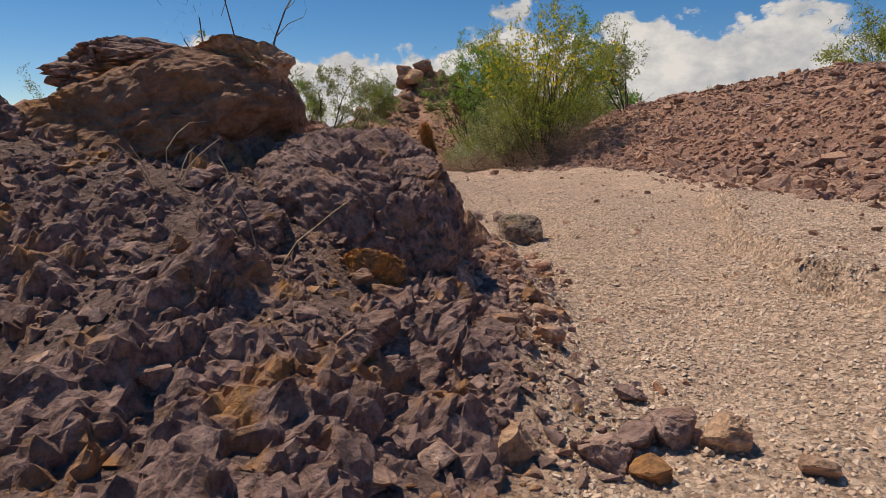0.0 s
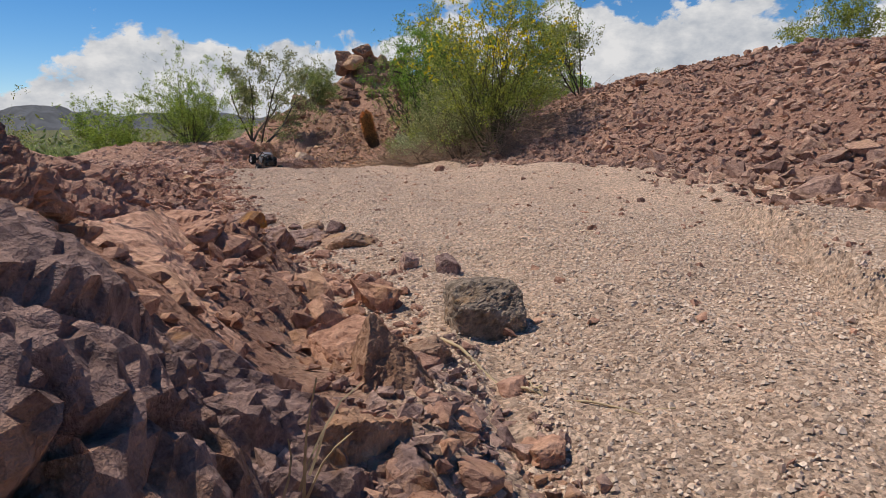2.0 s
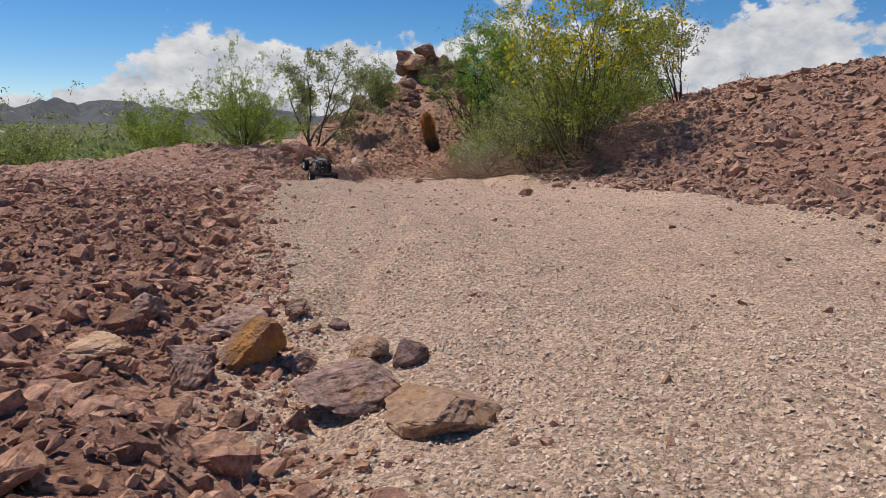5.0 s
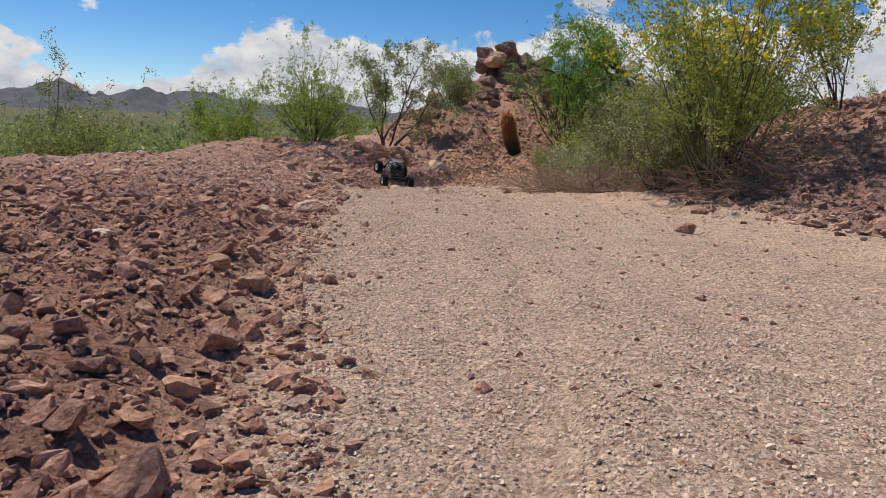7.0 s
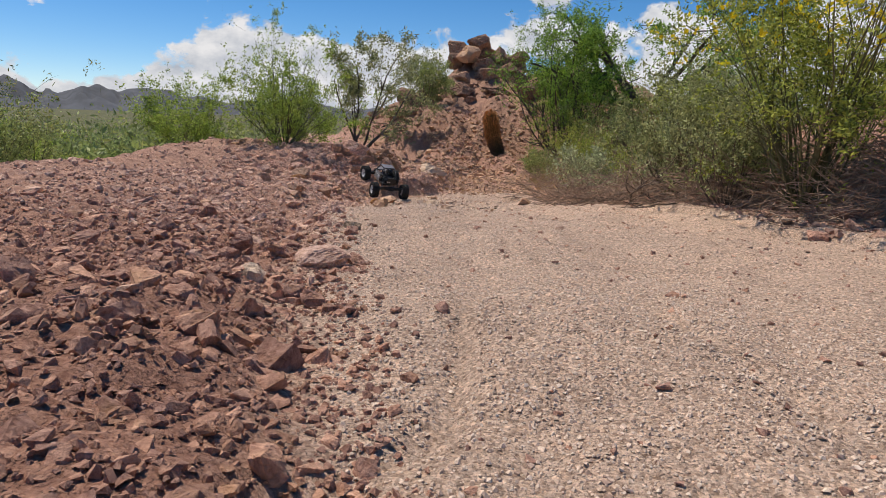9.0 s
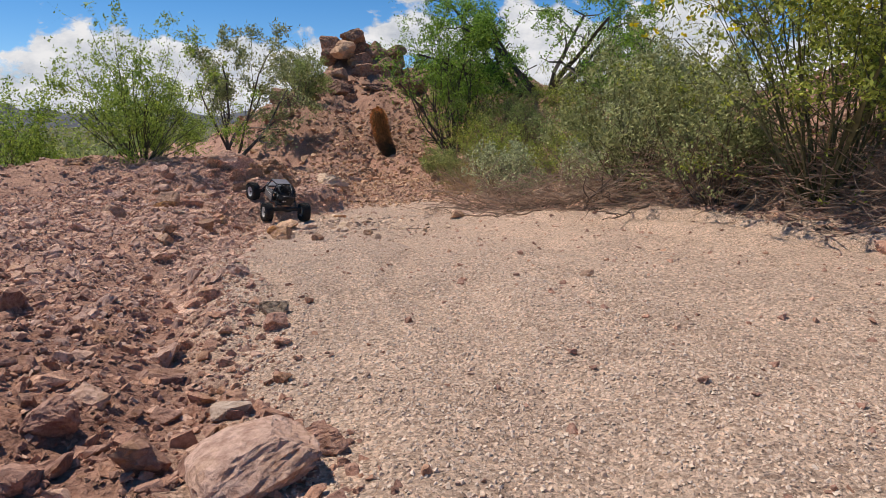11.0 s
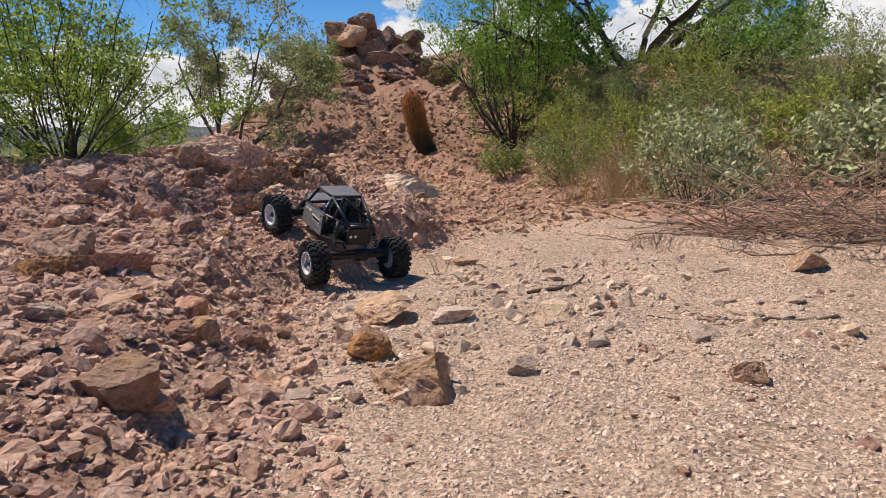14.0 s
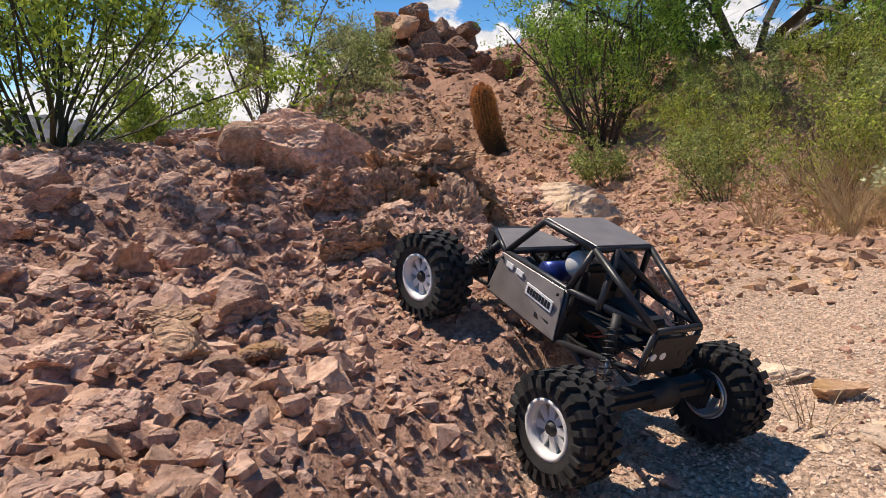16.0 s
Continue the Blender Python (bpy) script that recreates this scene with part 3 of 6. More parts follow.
def tubes(segs, sides=4):
    """Tapered rods from rows of start, end, and the two radii."""
    s = np.asarray(segs)
    p, q, r0, r1 = s[:, :3], s[:, 3:6], s[:, 6], s[:, 7]
    d = q - p
    d = d / np.maximum(np.linalg.norm(d, axis=1, keepdims=True), 1e-9)
    ref = np.where(np.abs(d[:, 2:3]) < 0.9, [[0.0, 0, 1]], [[1.0, 0, 0]])
    u = np.cross(d, ref)
    u /= np.linalg.norm(u, axis=1, keepdims=True)
    w = np.cross(d, u)
    a = np.arange(sides) * 2 * np.pi / sides
    ring = u[:, None] * np.cos(a)[None, :, None] + w[:, None] * np.sin(a)[None, :, None]
    v = np.concatenate([p[:, None] + ring * r0[:, None, None], q[:, None] + ring * r1[:, None, None]], 1).reshape(-1, 3)
    k = np.arange(sides)
    f = np.c_[k, (k + 1) % sides, (k + 1) % sides + sides, k + sides]
    f = (f[None] + (np.arange(len(s)) * 2 * sides)[:, None, None]).reshape(-1, 4)
    return v, f


def blades(c, rng, length, width, up=0.3):
    """A small pointed leaf at each place."""
    n = len(c)
    d = rng.normal(size=(n, 3)) + [0, 0, up]
    d /= np.linalg.norm(d, axis=1, keepdims=True)
    s = np.cross(d, rng.normal(size=(n, 3)))
    s /= np.linalg.norm(s, axis=1, keepdims=True)
    ln, wd = length * rng.uniform(0.6, 1.3, (n, 1)), width * rng.uniform(0.7, 1.2, (n, 1))
    v = np.stack([c, c + d * ln * 0.45 + s * wd * 0.5, c + d * ln, c + d * ln * 0.45 - s * wd * 0.5], 1).reshape(-1, 3)
    return v, np.arange(4 * n).reshape(-1, 4)


def grow(rng, height, width, stems, lean=0.5, levels=2, crook=0.25, thick=0.008, forks=5, bare=0.25, start=0.06, droop=0.0):
    """Rods of a plant and the places along its twigs where leaves sit."""
    segs, spots = [], []

    def shoot(p, d, length, r, level):
        steps = (6, 4, 3)[min(level, 2)]
        for k in range(steps):
            d = d + rng.normal(0, crook, 3) * (0.6 if level == 0 else 1.0) + [0, 0, 0.06 - droop * level * 0.3]
            d = d / np.linalg.norm(d)
            q = p + d * length / steps
            q[2] = max(q[2], 0.01)
            r1 = r * (0.82 if level == 0 else 0.72)
            segs.append((*p, *q, r, r1))
            frac = (k + 1) / steps
            if level > 0 or frac > bare + 0.2:
                for _ in range(3 + 2 * level):
                    spots.append(p + (q - p) * rng.random())
            if level < levels and frac > bare:
                for _ in range(max(1, round(forks * rng.uniform(0.5, 1.2) / (1 + level * 0.6) / 2.2))):
                    side = d + rng.normal(0, 0.65, 3)
                    shoot(q, side / np.linalg.norm(side), length * rng.uniform(0.3, 0.55) * (1.1 - 0.4 * frac), r1 * 0.6, level + 1)
            p, r = q, r1

    for _ in range(stems):
        a, out = rng.uniform(0, 2 * np.pi), rng.uniform(0.1, 1.0)
        foot = np.array([np.cos(a), np.sin(a), 0]) * start * rng.random()
        d = np.array([np.cos(a) * lean * out * width / height, np.sin(a) * lean * out * width / height, 1.0])
        shoot(foot - [0, 0, 0.03], d / np.linalg.norm(d), height * rng.uniform(0.75, 1.0) * (1.08 - 0.3 * out), thick * rng.uniform(0.7, 1.2), 0)
    return np.array(segs), np.array(spots)


def bush(name, x, y, label, category, seed, height, width, stems, leaves, leaf, leaf_mat, stem_mat, flowers=0, scatter=0.03, group="", z=None, **how):
    rng = np.random.default_rng(seed)
    base = thing(name, x, y, ground_z(x, y) if z is None else z, label, category, group)
    segs, spots = grow(rng, height, width, stems, **how)
    v, f = tubes(segs[(segs[:, 6] > 0.3 * segs[:, 6].max()) | (rng.random(len(segs)) < 0.5)], 3)
    tagged(part("branchwork", v, f, stem_mat, base), kind="stuff")
    lump = 3.2 / max(height, width)
    dense = sstep(-0.12, 0.22, vnoise(spots[:, 0] * lump * 1.6 + spots[:, 2] * lump, spots[:, 1] * lump * 1.6 - spots[:, 2] * lump * 1.3, seed)) + 0.12
    each = 7
    c = np.repeat(spots[rng.choice(len(spots), leaves // each, p=dense / dense.sum())] + rng.normal(0, scatter * 0.4, (leaves // each, 3)), each, 0)
    c = c + rng.normal(0, leaf[0] * 0.55, c.shape)
    c[:, 2] = np.maximum(c[:, 2], 0.015)
    v, f = blades(c, rng, *leaf)
    tagged(part("foliage", v, f, leaf_mat, base), kind="stuff")
    if flowers:
        high = spots[spots[:, 2] > np.quantile(spots[:, 2], 0.45)]
        c = high[rng.integers(0, len(high), flowers)] + rng.normal(0, scatter * 1.3, (flowers, 3))
        c = np.repeat(c, 5, 0) + rng.normal(0, 0.004, (flowers * 5, 3))
        v, f = blades(c, rng, leaf[0] * 1.1, leaf[0] * 0.8)
        tagged(part("blossom", v, f, flower_yellow, base, "small bright yellow flowers"), kind="stuff")
    return base


def dry_grass(x, y, seed, count, height, label, mat=None, lean=0.6):
    rng = np.random.default_rng(seed)
    base = thing("dry_grass_tuft", x, y, ground_z(x, y), label, "dry grass", "dry grass tufts")
    segs = []
    for _ in range(count):
        a = rng.uniform(0, 2 * np.pi)
        p = np.array([np.cos(a), np.sin(a), 0]) * 0.02 * rng.random() - [0, 0, 0.01]
        d = np.array([np.cos(a) * lean * rng.random(), np.sin(a) * lean * rng.random(), 1.0])
        h, r = height * rng.uniform(0.5, 1.0), 0.0011
        for k in range(5):
            q = p + d / np.linalg.norm(d) * h / 5
            segs.append((*p, *q, r, r * 0.8))
            p, r = q, r * 0.8
            d = d + np.array([np.cos(a), np.sin(a), -0.5]) * 0.16 * lean + rng.normal(0, 0.12, 3)
    v, f = tubes(np.array(segs), 3)
    tagged(part("blade_tuft", v, f, mat or straw, base), kind="stuff")
    return base


def rod(points, radii, sides=5):
    """One unbroken bent rod."""
    p, r = np.asarray(points, float), np.asarray(radii, float)
    d = np.gradient(p, axis=0)
    d /= np.linalg.norm(d, axis=1, keepdims=True) + 1e-9
    u = np.cross(d, [0.12, 0.2, 1.0])
    u /= np.linalg.norm(u, axis=1, keepdims=True) + 1e-9
    w = np.cross(d, u)
    a = np.arange(sides) * 2 * np.pi / sides
    v = (p[:, None] + (u[:, None] * np.cos(a)[None, :, None] + w[:, None] * np.sin(a)[None, :, None]) * r[:, None, None]).reshape(-1, 3)
    k = np.arange(sides)
    ring = np.c_[k, (k + 1) % sides, (k + 1) % sides + sides, k + sides]
    return v, (ring[None] + (np.arange(len(p) - 1) * sides)[:, None, None]).reshape(-1, 4)


def fallen_stick(x, y, turn, length, thick, label, seed, forks=2, mat=None, lift=0.0, bend=0.28):
    rng = np.random.default_rng(seed)
    z0 = ground_z(x, y)
    base = thing("fallen_stick", x, y, z0, label, "stick", "fallen sticks")

    def run(px, py, start, ang, ln, r, name):
        n = 9
        turns_ = ang + np.cumsum(rng.normal(0, bend, n))
        qx, qy = px + np.r_[0, np.cumsum(np.cos(turns_))] * ln / n, py + np.r_[0, np.cumsum(np.sin(turns_))] * ln / n
        rad = r * np.linspace(1, 0.35, n + 1)
        qz = np.maximum(land(x + qx, y + qy)[0] - z0, -0.02) + rad + start + lift * np.linspace(0, 1, n + 1) + rng.normal(0, 0.003, n + 1)
        v, f = rod(np.c_[qx, qy, qz], rad)
        part(name, v, f, mat or twig_mat, base, smooth=True)
        return qx, qy, turns_

    qx, qy, ang = run(0, 0, 0.0, radians(turn), length, thick, "stem")
    for k in (3, 5, 7)[:forks]:
        run(qx[k], qy[k], lift * k / 9, ang[k] + rng.choice([-1, 1]) * rng.uniform(0.4, 0.9), length * rng.uniform(0.3, 0.5), thick * 0.6, "side_twig")
    return base


def barrel_cactus(x, y):
    base = thing("barrel_cactus", x, y, ground_z(x, y) - 0.10, "tall barrel cactus with dense reddish orange spines, leaning", "cactus")
    m, t, b = material("cactus_skin", 0.7)
    co = t.nodes.new("ShaderNodeTexCoord")
    n = node(t, "ShaderNodeTexNoise", Scale=40.0, Detail=4.0)
    t.links.new(co.outputs["Object"], n.inputs["Vector"])
    t.links.new(ramp(t, n.outputs[0], ((0.3, (0.05, 0.055, 0.025)), (0.7, (0.13, 0.10, 0.04)))), b.inputs["Base Color"])
    h, r0, ribs, rows = 0.82, 0.098, 20, 40
    k = np.arange(ribs * 6)
    a = k / len(k) * 2 * np.pi
    ring = 1 + 0.10 * np.cos(a * ribs)
    vs, axis = [], []
    for i in range(rows + 1):
        s = i / rows
        r = r0 * (0.72 + 0.28 * min(1, s * 3)) * math.sqrt(max(0.0, 1 - max(0, (s - 0.8) / 0.2) ** 2)) + 0.002
        c = np.array([0.20 * (1 - s) ** 2 - 0.02 * s, 0, h * s])
        axis.append(c)
        vs.append(np.c_[c[0] + r * ring * np.cos(a), c[1] + r * ring * np.sin(a), np.full(len(a), c[2])])
    v = np.concatenate(vs)
    w = len(a)
    q = (np.arange(rows)[:, None] * w + np.arange(w)[None]).ravel()
    nx = (np.arange(rows)[:, None] * w + (np.arange(w)[None] + 1) % w).ravel()
    part("body", v, np.c_[q, nx, nx + w, q + w], m, base, smooth=True)
    rng = np.random.default_rng(5)
    segs, old = [], []
    for i in range(1, rows + 1):
        for j in range(ribs):
            p = vs[i][j * 6]
            out = (p - axis[i]) / max(np.linalg.norm(p - axis[i]), 1e-4)
            if i > rows * 0.9:
                out = out + [0, 0, 0.8]
            for _ in range(8):
                d = out + rng.normal(0, 0.7, 3)
                d = d / np.linalg.norm(d)
                (segs if i / rows + rng.normal(0, 0.09) > 0.42 else old).append((*p, *(p + d * rng.uniform(0.022, 0.05)), 0.0026, 0.0009))
    v, f = tubes(np.array(segs), 3)
    tagged(part("spine_coat", v, f, plain("cactus_spines", (0.80, 0.32, 0.10), 0.6, grain=8, spread=0.5), base, "reddish orange spines"), kind="stuff")
    v, f = tubes(np.array(old), 3)
    tagged(part("old_spine_coat", v, f, plain("weathered_spines", (0.13, 0.085, 0.06), 0.8, grain=8, spread=0.5), base, "weathered dark brown spines"), kind="stuff")
    return base


# ---- the model crawler ----
mat_tyre = plain("black_rubber", (0.022, 0.021, 0.020), 0.85, grain=90, spread=0.4, relief=0.0006)
mat_cage = plain("satin_black_tube", (0.020, 0.020, 0.022), 0.42, grain=60, spread=0.3)
mat_black = plain("black_nylon", (0.016, 0.016, 0.017), 0.6, grain=80, spread=0.4)
mat_panel = plain("grey_printed_panel", (0.23, 0.205, 0.19), 0.38, grain=30, spread=0.18)
mat_rim = plain("white_plastic_wheel", (0.72, 0.71, 0.69), 0.45, grain=40, spread=0.1)
mat_ring = plain("brushed_aluminium", (0.62, 0.62, 0.62), 0.3, 1.0, grain=90, spread=0.15)
mat_white = plain("white_sticker", (0.8, 0.8, 0.8), 0.5, grain=30, spread=0.05)
mat_ink = plain("black_ink", (0.015, 0.015, 0.015), 0.5, grain=30, spread=0.1)
mat_wire = plain("red_wire", (0.45, 0.05, 0.02), 0.5, grain=30, spread=0.2)
mat_blue = plain("blue_anodised_metal", (0.03, 0.05, 0.22), 0.3, 0.6, grain=30, spread=0.2)
mat_steel = plain("steel_rod", (0.30, 0.30, 0.31), 0.35, 1.0, grain=60, spread=0.3)
mat_helmet = plain("pale_grey_plastic", (0.55, 0.55, 0.54), 0.4, grain=30, spread=0.1)


def from_bm(name, bm, mat, parent, label="", smooth=False):
    me = bpy.data.meshes.new(name)
    for f in bm.faces:
        f.smooth = smooth
    bm.to_mesh(me)
    bm.free()
    me.materials.append(mat)
    ob = new(name, me)
    ob.parent = parent
    if label:
        ob["label"] = label
    return ob


def box_bm(lo, hi, bevel=0.002):
    bm = bmesh.new()
    bmesh.ops.create_cube(bm, size=1)
    for v in bm.verts:
        v.co = [(a + b) / 2 + c * (b - a) for a, b, c in zip(lo, hi, v.co)]
    if bevel:
        bmesh.ops.bevel(bm, geom=bm.edges[:], offset=bevel, segments=2, affect="EDGES")
    return bm


def slab_bm(corners, thick, bevel=0.0008):
    """A flat plate through the corners, in order round it."""
    bm = bmesh.new()
    face = bm.faces.new([bm.verts.new(c) for c in corners])
    face.normal_update()
    out = bmesh.ops.extrude_face_region(bm, geom=[face])
    n = face.normal.copy() * thick
    for v in out["geom"]:
        if isinstance(v, bmesh.types.BMVert):
            v.co += n
    bmesh.ops.recalc_face_normals(bm, faces=bm.faces[:])
    if bevel:
        bmesh.ops.bevel(bm, geom=bm.edges[:], offset=bevel, segments=1, affect="EDGES")
    return bm


def pipe(name, points, r, mat, parent, sides=10, label=""):
    """A bent tube through the points, with round joints."""
    pts = [Vector(p) for p in points]
    rings = []
    for i, p in enumerate(pts):
        d = ((pts[min(i + 1, len(pts) - 1)] - p).normalized() + (p - pts[max(i - 1, 0)]).normalized()).normalized()
        u = d.orthogonal().normalized() if i == 0 else (rings[-1][1] - d * rings[-1][1].dot(d)).normalized()
        rings.append((p, u, d.cross(u)))
    v = [p + u * math.cos(a) * r + w * math.sin(a) * r for p, u, w in rings for a in (k * 2 * math.pi / sides for k in range(sides))]
    v += [pts[0], pts[-1]]
    f = [(i * sides + k, i * sides + (k + 1) % sides, (i + 1) * sides + (k + 1) % sides, (i + 1) * sides + k) for i in range(len(pts) - 1) for k in range(sides)]
    n, last = len(v), (len(pts) - 1) * sides
    f += [(n - 2, (k + 1) % sides, k, k) for k in range(sides)] + [(n - 1, last + k, last + (k + 1) % sides, last + (k + 1) % sides) for k in range(sides)]
    bm = bmesh.new()
    bv = [bm.verts.new(c) for c in v]
    for q in f:
        q = list(dict.fromkeys(q))
        bm.faces.new([bv[i] for i in q])
    return from_bm(name, bm, mat, parent, label, True)


def lathe(profile, sides, axis="x"):
    """A body of revolution about x from rows of (x, radius)."""
    bm = bmesh.new()
    rows = [[bm.verts.new((x, r * math.cos(a), r * math.sin(a))) for a in (k * 2 * math.pi / sides for k in range(sides))] for x, r in profile]
    for a, b in zip(rows, rows[1:]):
        for k in range(sides):
            bm.faces.new((a[k], a[(k + 1) % sides], b[(k + 1) % sides], b[k]))
    return bm


TYRE_R, TYRE_W, RIM_R = 0.0615, 0.050, 0.030


def tyre_bm():
    h = TYRE_W / 2
    bm = lathe([(-h * 0.72, RIM_R - 0.002), (-h * 0.95, RIM_R + 0.004), (-h * 1.04, RIM_R + 0.014), (-h * 0.98, TYRE_R - 0.011), (-h * 0.8, TYRE_R - 0.006), (0, TYRE_R - 0.0045), (h * 0.8, TYRE_R - 0.006), (h * 0.98, TYRE_R - 0.011), (h * 1.04, RIM_R + 0.014), (h * 0.95, RIM_R + 0.004), (h * 0.72, RIM_R - 0.002)], 48)
    rows = 22

    def lug(x0, x1, a, w, r0, r1, skew):
        c = []
        for r in (r0, r1):
            s = 1.0 if r == r0 else 0.86
            for x, o in ((x0, -1), (x1, -1), (x1, 1), (x0, 1)):
                ang = a + o * w * s / 2 + skew * (x - (x0 + x1) / 2)
                c.append(bm.verts.new((x, r * math.cos(ang), r * math.sin(ang))))
        for q in ((4, 5, 6, 7), (0, 1, 5, 4), (1, 2, 6, 5), (2, 3, 7, 6), (3, 0, 4, 7)):
            bm.faces.new([c[i] for i in q])

    for k in range(rows):
        a = k * 2 * math.pi / rows
        step = math.pi / rows
        lug(-h * 0.98, -h * 0.42, a, 0.17, TYRE_R - 0.010, TYRE_R, 3.0)
        lug(h * 0.42, h * 0.98, a + step, 0.17, TYRE_R - 0.010, TYRE_R, -3.0)
        lug(-h * 0.38, h * 0.06, a + step * 0.9, 0.15, TYRE_R - 0.007, TYRE_R, -6.0)
        lug(-h * 0.06, h * 0.38, a + step * 1.9, 0.15, TYRE_R - 0.007, TYRE_R, 6.0)
        for s in (-1, 1):
            lug(s * h * 1.12 - 0.001, s * h * 0.9, a + (0 if s < 0 else step), 0.12, TYRE_R - 0.018, TYRE_R - 0.005, 0.0)
    bmesh.ops.recalc_face_normals(bm, faces=bm.faces[:])
    return bm


def spoke_bm(outward):
    """One spoke of the wheel's dish, from hub to barrel."""
    bm = bmesh.new()
    x = outward * 0.012
    for w, r, dx in ((0.0035, 0.008, 0.002), (0.0052, RIM_R - 0.004, 0.0)):
        for z, xx in ((-w, x - 0.0015 + dx * outward), (w, x - 0.0015 + dx * outward), (w, x + 0.0015 + dx * outward), (-w, x + 0.0015 + dx * outward)):
            bm.verts.new((xx, r, z))
    bm.verts.ensure_lookup_table()
    v = bm.verts
    for q in ((0, 1, 5, 4), (1, 2, 6, 5), (2, 3, 7, 6), (3, 0, 4, 7), (0, 3, 2, 1), (4, 5, 6, 7)):
        bm.faces.new([v[i] for i in q])
    bmesh.ops.recalc_face_normals(bm, faces=bm.faces[:])
    return bm


def crawler():
    car = thing("model_rock_crawler", 0, 0, 0, "black tube-framed radio-controlled rock crawler climbing off the gravel onto a ledge", "model car")
    S = lambda p: (-p[0], p[1], p[2])
    RF, RR, T, B = (-0.048, 0.040, 0.212), (-0.046, -0.050, 0.214), (-0.036, -0.156, 0.166), (-0.059, -0.040, 0.158)
    BR, W, FB = (-0.067, -0.053, 0.096), (-0.063, 0.082, 0.151), (-0.060, 0.101, 0.086)
    N, NL = (-0.032, 0.150, 0.150), (-0.032, 0.150, 0.125)
    TL = (-0.034, -0.150, 0.112)
    r = 0.0042
    for m in (lambda p: p, S):
        for name, pts in (("roof_rail", (W, RF, RR)), ("rear_stay", (RR, T)), ("door_pillar", (RR, B)), ("belt_rail", (W, B, T)), ("sill_rail", (FB, BR)), ("rear_pillar", (B, BR)), ("tail_strut", (T, TL, BR)), ("nose_rail", (FB, NL, N, W)), ("seat_brace", ((m(RR)[0] * 0.3, RR[1] - 0.005, RR[2]), (B[0] * 0.95, B[1] - 0.05, B[2])))):
            pipe(name, [m(p) if name != "seat_brace" else (p if m is not S else S(p)) for p in pts], r, mat_cage, car)
    for name, a in (("roof_bar", RF), ("roof_bar", RR), ("tail_bar", T), ("tail_bar", TL), ("dash_bar", W)):
        pipe(name, [a, S(a)], r, mat_cage, car)
    up = lambda p, d=0.004: (p[0], p[1], p[2] + d)
    from_bm("roof_panel", slab_bm([up(RF), up(S(RF)), up(S(RR)), up(RR)], 0.0012), mat_panel, car, "grey roof plate")
    from_bm("hood_panel", slab_bm([up(N), up(S(N)), up(S(W)), up(W)], 0.0012), mat_panel, car, "grey hood plate")
    for m in (lambda p: p, S):
        o = lambda p: m((p[0] - 0.0045, p[1], p[2]))
        side = from_bm("side_panel", slab_bm([o(W), o(B), o(BR), o(FB)], 0.0014), mat_panel, car, "grey side panel with plain stickers")
        sx = -1 if m(RF)[0] < 0 else 1
        x0 = sx * 0.0700

        def sticker(name, y0, y1, z0, z1, mat, lift, parent):
            return from_bm(name, box_bm((min(x0 + sx * lift, x0), y0, z0), (max(x0 + sx * lift, x0), y1, z1), 0.0002), mat, parent)

        plate = sticker("sticker", -0.034, 0.018, 0.124, 0.139, mat_white, 0.0018, side)
        for k in range(8):
            y = -0.031 + k * 0.0058
            sticker("bar", y, y + 0.0046, 0.127, 0.136, mat_ink, 0.0024, side)
        for k in range(2):
            sticker("sticker", 0.030 + 0.022 * k, 0.044 + 0.022 * k, 0.139, 0.146, mat_white, 0.0016, side)
        sticker("sticker", -0.035, -0.008, 0.105, 0.112, mat_ink, 0.0016, side)
        for y, z in ((-0.036, 0.150), (-0.046, 0.101), (0.078, 0.145), (0.092, 0.094)):
            bm = bmesh.new()
            bmesh.ops.create_uvsphere(bm, u_segments=8, v_segments=6, radius=0.0022)
            bmesh.ops.translate(bm, verts=bm.verts[:], vec=(x0, y, z))
            from_bm("bolt", bm, mat_ink, side, smooth=True)
    # inside and underneath
    from_bm("skid_plate", box_bm((-0.035, -0.07, 0.074), (0.035, 0.075, 0.084)), mat_black, car)
    from_bm("gearbox", box_bm((-0.022, -0.045, 0.084), (0.022, 0.02, 0.118), 0.004), mat_black, car)
    from_bm("firewall", slab_bm([(-0.055, -0.045, 0.098), (0.055, -0.045, 0.098), (0.052, -0.048, 0.155), (-0.052, -0.048, 0.155)], 0.002), mat_black, car)
    from_bm("electronics_tray", box_bm((-0.048, -0.135, 0.132), (0.048, -0.055, 0.140)), mat_black, car)
    from_bm("battery", box_bm((-0.022, -0.125, 0.140), (0.022, -0.065, 0.158), 0.003), mat_black, car)
    bm = lathe([(-0.02, 0.0), (-0.02, 0.016), (0.02, 0.016), (0.02, 0.0)], 20)
    bmesh.ops.translate(bm, verts=bm.verts[:], vec=(0.0, 0.045, 0.135))
    from_bm("motor", bm, mat_blue, car, "blue motor can", True)
    for k in range(2):
        sx = -1 if k == 0 else 1
        seat = from_bm("seat", box_bm((sx * 0.026 - 0.019, -0.048, 0.120), (sx * 0.026 + 0.019, -0.030, 0.188), 0.006), mat_black, car, "black bucket seat")
        bm = bmesh.new()
        bmesh.ops.create_uvsphere(bm, u_segments=20, v_segments=14, radius=0.0165)
        for v in bm.verts:
            v.co = (v.co.x * 0.92 + sx * 0.026, v.co.y * 1.12 - 0.014, v.co.z * 1.05 + 0.176)
        if k == 0:
            from_bm("helmet", bm, mat_helmet, car, "pale grey toy helmet", True)
        else:
            for v in bm.verts:
                v.co.y -= 0.022
                v.co.z += 0.012
            from_bm("headrest", bm, plain("dark_grey_plastic", (0.10, 0.10, 0.105), 0.5), car, "dark grey headrest", True)
